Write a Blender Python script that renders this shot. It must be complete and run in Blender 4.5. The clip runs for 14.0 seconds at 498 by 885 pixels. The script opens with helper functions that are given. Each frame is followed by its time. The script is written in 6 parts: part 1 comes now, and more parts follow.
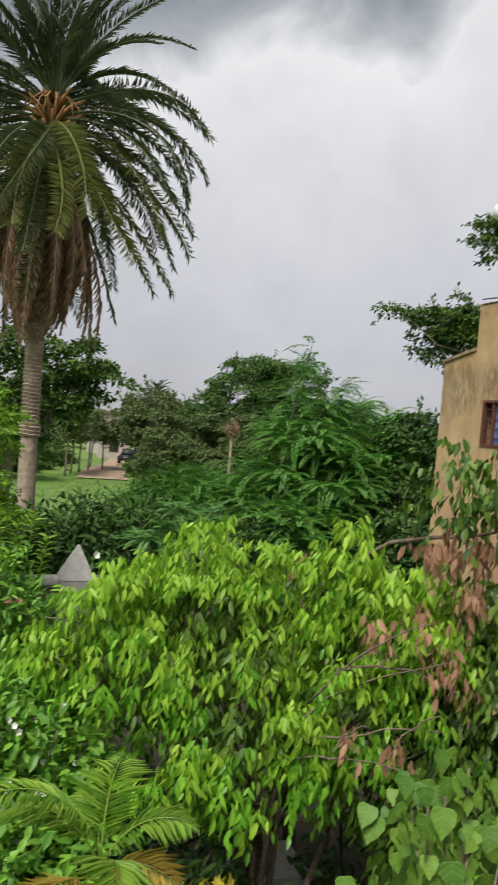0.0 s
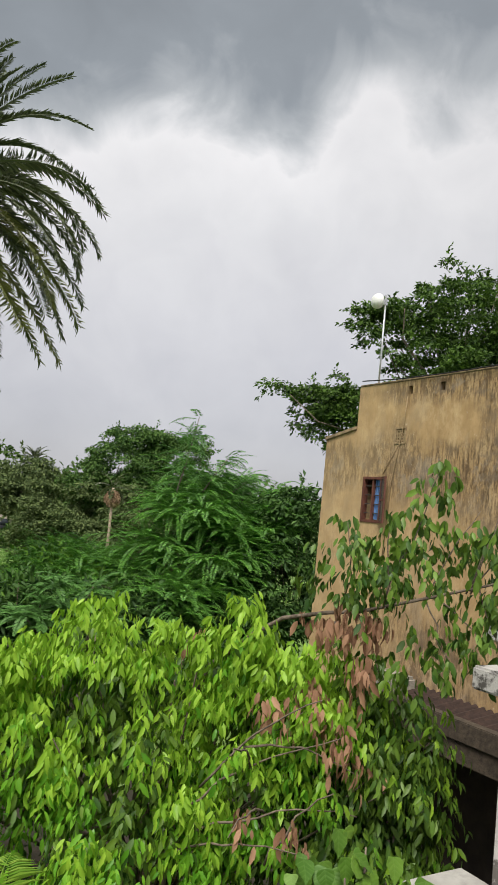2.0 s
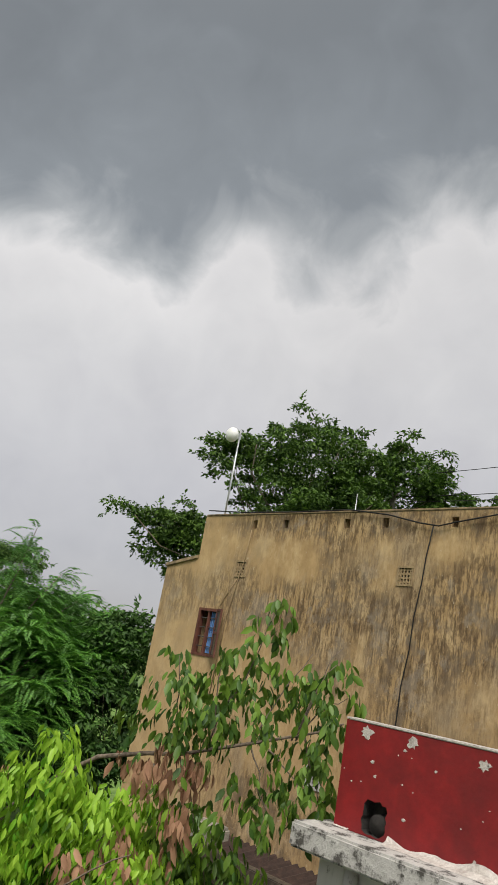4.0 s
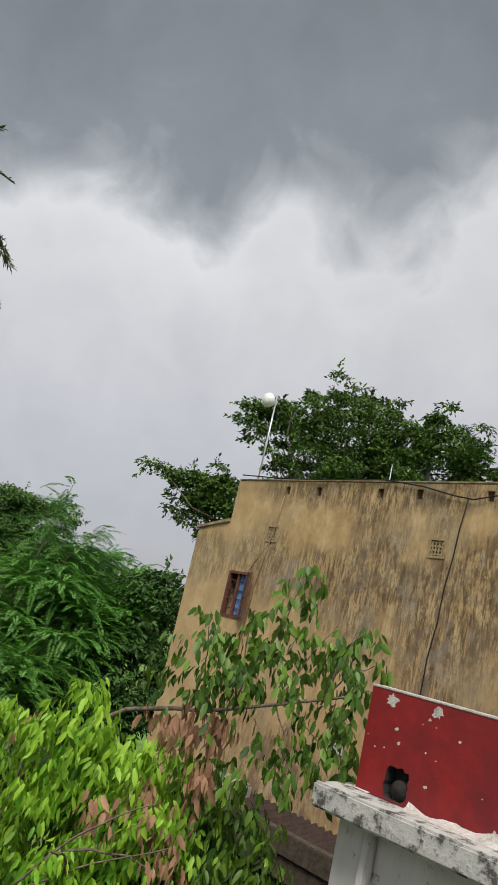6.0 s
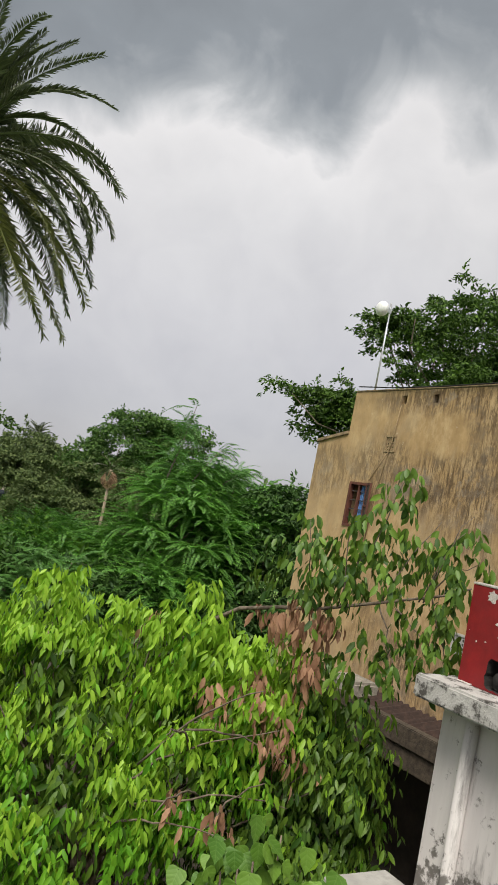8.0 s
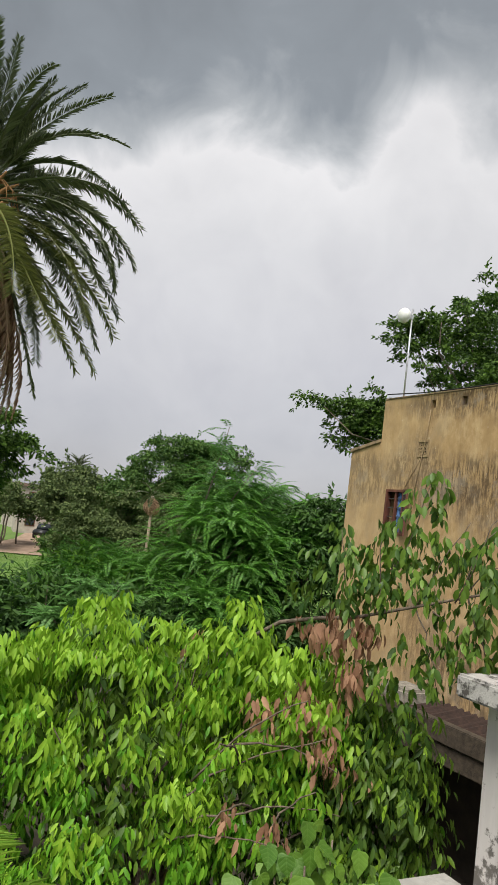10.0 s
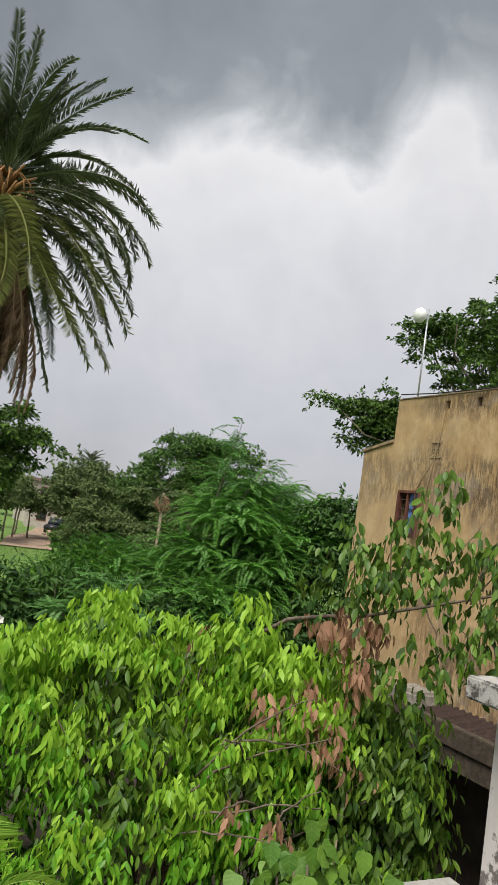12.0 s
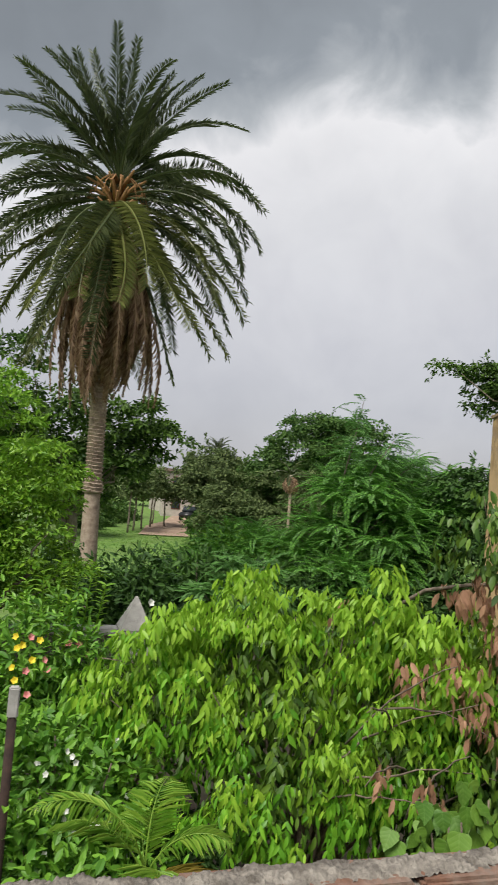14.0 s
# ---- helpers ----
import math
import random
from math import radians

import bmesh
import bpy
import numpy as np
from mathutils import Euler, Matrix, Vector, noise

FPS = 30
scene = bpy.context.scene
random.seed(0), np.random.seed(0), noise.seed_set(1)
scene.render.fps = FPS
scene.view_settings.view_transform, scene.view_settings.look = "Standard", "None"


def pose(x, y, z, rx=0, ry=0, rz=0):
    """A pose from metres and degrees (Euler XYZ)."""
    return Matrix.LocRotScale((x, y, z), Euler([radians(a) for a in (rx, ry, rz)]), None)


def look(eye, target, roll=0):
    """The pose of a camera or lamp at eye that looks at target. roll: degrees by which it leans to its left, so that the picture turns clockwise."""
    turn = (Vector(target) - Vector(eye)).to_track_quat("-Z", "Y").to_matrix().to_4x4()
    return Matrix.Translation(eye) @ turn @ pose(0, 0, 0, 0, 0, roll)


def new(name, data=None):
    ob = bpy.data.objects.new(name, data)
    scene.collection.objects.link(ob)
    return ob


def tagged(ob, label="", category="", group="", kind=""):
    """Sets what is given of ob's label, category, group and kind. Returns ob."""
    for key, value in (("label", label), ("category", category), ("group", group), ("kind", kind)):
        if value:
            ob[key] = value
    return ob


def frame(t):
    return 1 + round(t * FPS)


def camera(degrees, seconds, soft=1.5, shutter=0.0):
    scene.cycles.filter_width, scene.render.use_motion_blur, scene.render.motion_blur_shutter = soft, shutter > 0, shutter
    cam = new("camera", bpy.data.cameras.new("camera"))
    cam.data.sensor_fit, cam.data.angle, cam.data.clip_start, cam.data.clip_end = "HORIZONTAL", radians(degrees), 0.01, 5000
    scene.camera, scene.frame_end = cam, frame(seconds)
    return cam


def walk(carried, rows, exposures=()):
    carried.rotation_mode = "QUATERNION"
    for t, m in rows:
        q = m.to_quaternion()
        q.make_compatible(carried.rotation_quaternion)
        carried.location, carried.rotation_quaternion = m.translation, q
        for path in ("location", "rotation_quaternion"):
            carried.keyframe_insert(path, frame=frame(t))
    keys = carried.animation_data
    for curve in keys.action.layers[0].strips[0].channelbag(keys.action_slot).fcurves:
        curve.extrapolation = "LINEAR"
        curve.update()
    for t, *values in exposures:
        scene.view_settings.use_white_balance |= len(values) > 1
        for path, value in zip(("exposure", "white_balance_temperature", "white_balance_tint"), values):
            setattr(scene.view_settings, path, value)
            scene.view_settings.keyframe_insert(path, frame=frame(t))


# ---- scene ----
cam = camera(37.25, 14.0, shutter=0.25)
PATH = [  # seconds, eye, yaw, pitch, roll
    (0, (-0.962, 0.670, 4.981), -21.91, -1.06, 4.92),
    (0.5, (-1.031, 0.665, 4.961), -28.07, 2.28, 6.48),
    (1, (-1.068, 0.705, 4.981), -29.08, 3.77, 5.82),
    (1.5, (-1.076, 0.702, 5.020), -28.97, 4.52, 5.06),
    (2, (-1.135, 0.670, 5.010), -30.66, 5.24, 5.73),
    (2.5, (-1.098, 0.715, 5.039), -32.59, 7.88, 6.89),
    (3, (-1.121, 0.727, 5.034), -36.26, 12.97, 7.87),
    (3.2, (-1.116, 0.724, 5.024), -38.60, 14.82, 8.31),
    (5.3, (-1.125, 0.754, 5.045), -42.42, 16.06, 11.64),
    (5.5, (-1.123, 0.758, 5.043), -41.39, 14.97, 12.36),
    (6, (-1.118, 0.752, 5.020), -39.04, 13.28, 13.24),
    (6.5, (-1.104, 0.781, 5.013), -37.36, 11.56, 13.29),
    (7, (-1.086, 0.760, 5.004), -35.40, 8.99, 11.88),
    (7.5, (-1.017, 0.672, 5.019), -32.58, 6.78, 12.04),
    (8, (-0.915, 0.455, 4.998), -30.27, 4.90, 11.52),
    (8.5, (-0.860, 0.317, 4.971), -28.88, 4.77, 8.79),
    (9, (-0.893, 0.263, 5.005), -27.48, 5.88, 7.24),
    (11.5, (-0.905, 0.239, 4.987), -26.22, 5.60, 7.96),
    (12, (-0.861, 0.295, 4.964), -26.13, 5.60, 8.48),
    (12.5, (-0.892, 0.248, 4.942), -26.14, 5.21, 8.53),
    (13, (-0.982, 0.155, 4.991), -25.39, 4.04, 6.34),
    (13.5, (-1.007, 0.146, 4.983), -21.89, 3.66, 4.99),
    (14, (-0.966, 0.088, 4.964), -16.79, 2.97, 4.64),
]


def gaze(eye, yaw, pitch, roll):
    a, b = radians(yaw), radians(pitch)
    way = Vector((-math.sin(a) * math.cos(b), math.cos(a) * math.cos(b), math.sin(b)))
    return look(eye, Vector(eye) + way, roll)


walk(cam, [(t, gaze(e, y, p, r)) for t, e, y, p, r in PATH], exposures=[
    (0.0, 1.60, 6500, 10), (1.5, 1.66, 6500, 10), (3.0, 1.56, 6750, 10), (5.4, 1.38, 6450, 9), (6.5, 1.50, 6500, 10), (7.5, 1.56, 6650, 10), (9.0, 1.59, 6600, 10), (14.0, 1.60, 6500, 10)])

# ---- world and light: a storm sky, bright above the horizon and dark overhead ----
world = bpy.data.worlds.new("overcast_sky")
scene.world = world
world.use_nodes = True
wt = world.node_tree
wt.nodes.clear()


def wnode(kind, **kw):
    n = wt.nodes.new(kind)
    for k, v in kw.items():
        n.inputs[k].default_value = v
    return n


def wmath(op, a, b=None):
    n = wt.nodes.new("ShaderNodeMath")
    n.operation = op
    for i, v in enumerate((a, b)):
        if v is None:
            continue
        if isinstance(v, (int, float)):
            n.inputs[i].default_value = v
        else:
            wt.links.new(v, n.inputs[i])
    return n.outputs[0]


coord = wt.nodes.new("ShaderNodeTexCoord")
sep = wt.nodes.new("ShaderNodeSeparateXYZ")
wt.links.new(coord.outputs["Generated"], sep.inputs[0])
big = wnode("ShaderNodeTexNoise", Scale=3.4, Detail=6.0, Roughness=0.5, Distortion=0.3)
fine = wnode("ShaderNodeTexNoise", Scale=2.1, Detail=5.0, Roughness=0.6)
billow = wnode("ShaderNodeTexNoise", Scale=11.0, Detail=10.0, Roughness=0.52, Distortion=0.5)
for cloud_noise in (big, fine, billow):
    wt.links.new(coord.outputs["Generated"], cloud_noise.inputs["Vector"])
lift = wmath("ADD", wmath("MULTIPLY", wmath("SUBTRACT", sep.outputs[2], 0.516), 0.8), 0.45)
lift = wmath("ADD", lift, wmath("MULTIPLY", wmath("SUBTRACT", big.outputs[0], 0.5), 0.16))
lift = wmath("ADD", lift, wmath("MULTIPLY", wmath("SUBTRACT", billow.outputs[0], 0.5), 0.16))
# hanging bulges of the dark cloud base (positive) and bright breaks in it (negative): direction, reach, amount
BULGES = (((0.415, 0.777, 0.48), 0.085, 0.034), ((0.47, 0.74, 0.505), 0.08, 0.03), ((0.63, 0.60, 0.50), 0.12, 0.018), ((0.03, 0.86, 0.51), 0.30, 0.115), ((-0.14, 0.88, 0.47), 0.22, 0.10), ((0.22, 0.82, 0.53), 0.13, 0.05), ((0.36, 0.76, 0.54), 0.07, 0.03), ((0.318, 0.80, 0.508), 0.035, -0.02),
          ((0.525, 0.685, 0.495), 0.065, -0.085), ((0.72, 0.45, 0.52), 0.13, -0.05), ((0.44, 0.62, 0.65), 0.25, 0.05))
for way, reach, amount in BULGES:
    gap = wt.nodes.new("ShaderNodeVectorMath")
    gap.operation = "DISTANCE"
    wt.links.new(coord.outputs["Generated"], gap.inputs[0])
    gap.inputs[1].default_value = Vector(way).normalized()
    fall = wt.nodes.new("ShaderNodeMapRange")
    fall.interpolation_type = "SMOOTHSTEP"
    fall.inputs["From Min"].default_value, fall.inputs["From Max"].default_value = 0.0, reach * 1.5
    fall.inputs["To Min"].default_value, fall.inputs["To Max"].default_value = amount, 0.0
    wt.links.new(gap.outputs["Value"], fall.inputs[0])
    lift = wmath("ADD", lift, fall.outputs[0])
ramp = wt.nodes.new("ShaderNodeValToRGB")
el = ramp.color_ramp.elements
STOPS = ((0.0, (0.135, 0.135, 0.147)), (0.10, (0.160, 0.160, 0.172)), (0.22, (0.195, 0.194, 0.202)), (0.33, (0.228, 0.227, 0.231)), (0.425, (0.262, 0.259, 0.261)),
         (0.455, (0.205, 0.208, 0.212)), (0.49, (0.140, 0.147, 0.152)), (0.54, (0.090, 0.098, 0.105)), (0.64, (0.072, 0.078, 0.083)), (1.0, (0.08, 0.083, 0.084)))
for i, (p, c) in enumerate(STOPS):
    e = el[i] if i < 2 else el.new(p)
    e.position, e.color = p, (*c, 1)
wt.links.new(lift, ramp.inputs[0])
mottle = wmath("ADD", wmath("MULTIPLY", fine.outputs[0], 0.4), 0.8)
cloud = wt.nodes.new("ShaderNodeVectorMath")
cloud.operation = "SCALE"
wt.links.new(ramp.outputs[0], cloud.inputs[0])
wt.links.new(mottle, cloud.inputs["Scale"])
sky = wt.nodes.new("ShaderNodeTexSky")
sky.sky_type, sky.sun_disc = "NISHITA", False
sky.sun_elevation, sky.sun_rotation = radians(57), radians(228)
skybg = wnode("ShaderNodeBackground", Strength=0.004)
cloudbg = wnode("ShaderNodeBackground", Strength=1.0)
wt.links.new(sky.outputs[0], skybg.inputs[0])
wt.links.new(cloud.outputs[0], cloudbg.inputs[0])
both = wt.nodes.new("ShaderNodeAddShader")
wt.links.new(skybg.outputs[0], both.inputs[0])
wt.links.new(cloudbg.outputs[0], both.inputs[1])
wout = wt.nodes.new("ShaderNodeOutputWorld")
wt.links.new(both.outputs[0], wout.inputs[0])

sun_data = bpy.data.lights.new("sun", "SUN")
sun_data.energy, sun_data.angle, sun_data.color = 1.5, radians(30), (1.0, 0.96, 0.88)
sun = new("sun", sun_data)
sun.matrix_world = look((-10, -9, 21), (0, 0, 0))


# ---- materials ----
def material(name, dark, light, rough=0.8, scale=4.0, bump=0.3, metal=0.0, second=None, second_scale=0.8, second_amount=0.5,
             stretch_z=1.0, per_island=False, per_object=False, clear=0.0, hold=0.42, width=0.22):
    """Two base colours mixed by fine grain, a third colour in larger stains, and a fine relief."""
    m = bpy.data.materials.new(name)
    m.use_nodes = True
    t = m.node_tree
    b = t.nodes["Principled BSDF"]
    b.inputs["Roughness"].default_value = rough
    b.inputs["Metallic"].default_value = metal
    co = t.nodes.new("ShaderNodeTexCoord")
    mp = t.nodes.new("ShaderNodeMapping")
    mp.inputs["Scale"].default_value = (1, 1, stretch_z)
    t.links.new(co.outputs["Object"], mp.inputs[0])
    n = t.nodes.new("ShaderNodeTexNoise")
    n.inputs["Scale"].default_value, n.inputs["Detail"].default_value = scale, 8
    n.inputs["Roughness"].default_value = 0.65
    t.links.new(mp.outputs[0], n.inputs["Vector"])
    factor = n.outputs[0]
    if per_island or per_object:
        src = t.nodes.new("ShaderNodeNewGeometry").outputs["Random Per Island"] if per_island else t.nodes.new("ShaderNodeObjectInfo").outputs["Random"]
        mixr = t.nodes.new("ShaderNodeMath")
        mixr.operation = "MULTIPLY_ADD"
        t.links.new(src, mixr.inputs[0])
        mixr.inputs[1].default_value = 0.8
        h = t.nodes.new("ShaderNodeMath")
        h.operation = "MULTIPLY_ADD"
        t.links.new(n.outputs[0], h.inputs[0])
        h.inputs[1].default_value, h.inputs[2].default_value = 0.6, -0.2
        t.links.new(h.outputs[0], mixr.inputs[2])
        factor = mixr.outputs[0]
    ra = t.nodes.new("ShaderNodeValToRGB")
    lo, hi = (0.05, 0.95) if per_island or per_object else (0.32, 0.68)
    ra.color_ramp.elements[0].position, ra.color_ramp.elements[1].position = lo, hi
    ra.color_ramp.elements[0].color, ra.color_ramp.elements[1].color = (*dark, 1), (*light, 1)
    t.links.new(factor, ra.inputs[0])
    colour = ra.outputs[0]
    if second:
        n2 = t.nodes.new("ShaderNodeTexNoise")
        n2.inputs["Scale"].default_value, n2.inputs["Detail"].default_value = second_scale, 9
        n2.inputs["Roughness"].default_value = 0.7
        t.links.new(mp.outputs[0], n2.inputs["Vector"])
        r2 = t.nodes.new("ShaderNodeMapRange")
        r2.inputs["From Min"].default_value, r2.inputs["From Max"].default_value = hold, hold + width
        r2.inputs["To Max"].default_value = second_amount
        t.links.new(n2.outputs[0], r2.inputs[0])
        mx = t.nodes.new("ShaderNodeMix")
        mx.data_type = "RGBA"
        t.links.new(r2.outputs[0], mx.inputs[0])
        t.links.new(colour, mx.inputs[6])
        mx.inputs[7].default_value = (*second, 1)
        colour = mx.outputs[2]
    t.links.new(colour, b.inputs["Base Color"])
    if bump:
        bp = t.nodes.new("ShaderNodeBump")
        bp.inputs["Strength"].default_value, bp.inputs["Distance"].default_value = bump, 0.02
        t.links.new(n.outputs[0], bp.inputs["Height"])
        t.links.new(bp.outputs[0], b.inputs["Normal"])
    if clear:
        out = t.nodes["Material Output"]
        tr = t.nodes.new("ShaderNodeBsdfTranslucent")
        t.links.new(colour, tr.inputs[0])
        ms = t.nodes.new("ShaderNodeMixShader")
        ms.inputs[0].default_value = clear
        t.links.new(b.outputs[0], ms.inputs[1])
        t.links.new(tr.outputs[0], ms.inputs[2])
        t.links.new(ms.outputs[0], out.inputs[0])
    return m


def leafy(name, dark, light, rough=0.5, clear=0.3, per_object=False):
    return material(name, dark, light, rough, 1.2, 0, clear=clear, per_island=not per_object, per_object=per_object)


M_PALM = leafy("palm_leaf", (0.042, 0.062, 0.026), (0.15, 0.18, 0.075), 0.38, 0.2)
M_PALM_OLD = leafy("palm_leaf_yellowing", (0.085, 0.105, 0.03), (0.27, 0.29, 0.09), 0.42, 0.25)
M_PALM_DEAD = leafy("dead_palm_leaf", (0.17, 0.09, 0.055), (0.60, 0.42, 0.29), 0.9, 0.2)
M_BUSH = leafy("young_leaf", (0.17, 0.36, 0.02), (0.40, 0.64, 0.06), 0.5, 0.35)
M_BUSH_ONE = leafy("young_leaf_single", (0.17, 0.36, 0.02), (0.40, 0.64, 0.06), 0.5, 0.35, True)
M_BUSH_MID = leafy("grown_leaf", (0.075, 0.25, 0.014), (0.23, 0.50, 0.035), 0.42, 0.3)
# mature leaf colour, also used to paint shade inside the bush crown
M_BUSH_OLD_SHADE = leafy("mature_and_shade_leaf", (0.026, 0.080, 0.009), (0.155, 0.27, 0.028), 0.52, 0.2)
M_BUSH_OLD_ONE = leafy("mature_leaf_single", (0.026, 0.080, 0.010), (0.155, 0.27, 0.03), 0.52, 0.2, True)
M_DRY = leafy("withered_leaf", (0.20, 0.095, 0.05), (0.58, 0.34, 0.21), 0.75, 0.25, True)
M_FEATHER = leafy("feathery_leaf", (0.042, 0.155, 0.022), (0.19, 0.44, 0.06), 0.55, 0.3)
M_FEATHER_LIGHT = leafy("feathery_leaf_young", (0.08, 0.21, 0.045), (0.17, 0.36, 0.09), 0.5, 0.3)
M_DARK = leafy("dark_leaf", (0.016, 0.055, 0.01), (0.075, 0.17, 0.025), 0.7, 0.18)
M_BACKTREE = leafy("dense_dark_leaf", (0.012, 0.040, 0.006), (0.10, 0.195, 0.018), 0.75, 0.22)
M_MID = leafy("tree_leaf", (0.014, 0.042, 0.008), (0.11, 0.22, 0.026), 0.7, 0.2)
M_BRIGHT = leafy("bright_leaf", (0.09, 0.24, 0.015), (0.28, 0.48, 0.04), 0.45, 0.35)
# greyish olive puts the distance haze into the leaf colour
M_FAR = leafy("haze_tinted_far_leaf", (0.055, 0.095, 0.03), (0.17, 0.225, 0.075), 0.85, 0.25)
M_DISTANT = leafy("distant_leaf", (0.03, 0.085, 0.018), (0.115, 0.215, 0.04), 0.85, 0.25)
M_VENT = material("ochre_cement", (0.22, 0.155, 0.085), (0.38, 0.28, 0.155), 0.95, 20, 0.4)
M_SHRUB = leafy("shrub_leaf", (0.05, 0.165, 0.016), (0.225, 0.46, 0.045), 0.5, 0.24)
M_ARECA = leafy("areca_leaf", (0.14, 0.32, 0.03), (0.36, 0.52, 0.08), 0.4, 0.35)
M_CROTON = leafy("croton_leaf", (0.36, 0.36, 0.03), (0.70, 0.58, 0.07), 0.5, 0.3)
M_ARECA_DRY = leafy("areca_leaf_yellowed", (0.30, 0.24, 0.03), (0.55, 0.40, 0.08), 0.6, 0.3)


def veined_leaf():
    """A broad leaf with sunken side veins and a pale midrib."""
    m = leafy("broad_leaf", (0.06, 0.16, 0.015), (0.19, 0.345, 0.04), 0.6, 0.25, True)
    t = m.node_tree
    b = t.nodes["Principled BSDF"]
    base = b.inputs["Base Color"].links[0].from_socket
    co = t.nodes.new("ShaderNodeTexCoord")
    sep_ = t.nodes.new("ShaderNodeSeparateXYZ")
    t.links.new(co.outputs["Object"], sep_.inputs[0])

    def calc(op, a, c):
        n = t.nodes.new("ShaderNodeMath")
        n.operation = op
        for k, v in enumerate((a, c)):
            if isinstance(v, (int, float)):
                n.inputs[k].default_value = v
            else:
                t.links.new(v, n.inputs[k])
        return n.outputs[0]

    side = calc("ABSOLUTE", sep_.outputs[0], 0)
    wave = calc("SINE", calc("MULTIPLY", calc("SUBTRACT", sep_.outputs[1], calc("MULTIPLY", side, 0.7)), 30.0), 0)
    vein = calc("MAXIMUM", calc("GREATER_THAN", wave, 0.86), calc("LESS_THAN", side, 0.022))
    mx = t.nodes.new("ShaderNodeMix")
    mx.data_type = "RGBA"
    t.links.new(calc("MULTIPLY", vein, 0.16), mx.inputs[0])
    t.links.new(base, mx.inputs[6])
    mx.inputs[7].default_value = (0.30, 0.48, 0.13, 1)
    t.links.new(mx.outputs[2], b.inputs["Base Color"])
    bp = t.nodes.new("ShaderNodeBump")
    bp.inputs["Strength"].default_value, bp.inputs["Distance"].default_value = 0.07, 0.01
    t.links.new(calc("MULTIPLY", wave, -1.0), bp.inputs["Height"])
    t.links.new(bp.outputs[0], b.inputs["Normal"])
    return m


M_HEART = veined_leaf()
M_YELLOW = leafy("yellow_petal", (0.7, 0.5, 0.02), (0.85, 0.7, 0.05), 0.6, 0.2)
M_PINK = leafy("pink_petal", (0.6, 0.13, 0.14), (0.8, 0.35, 0.33), 0.6, 0.2)
M_WHITE_PETAL = leafy("white_petal", (0.7, 0.72, 0.66), (0.85, 0.85, 0.8), 0.6, 0.2)
M_BARK = material("bark", (0.09, 0.07, 0.05), (0.24, 0.2, 0.16), 0.95, 14, 0.7, stretch_z=0.3)
M_TWIG = material("twig", (0.075, 0.055, 0.04), (0.24, 0.19, 0.145), 0.9, 20, 0.4)
M_TRUNK = material("palm_trunk", (0.27, 0.195, 0.145), (0.50, 0.405, 0.32), 0.95, 9, 0.6, second=(0.15, 0.11, 0.085), second_scale=3)
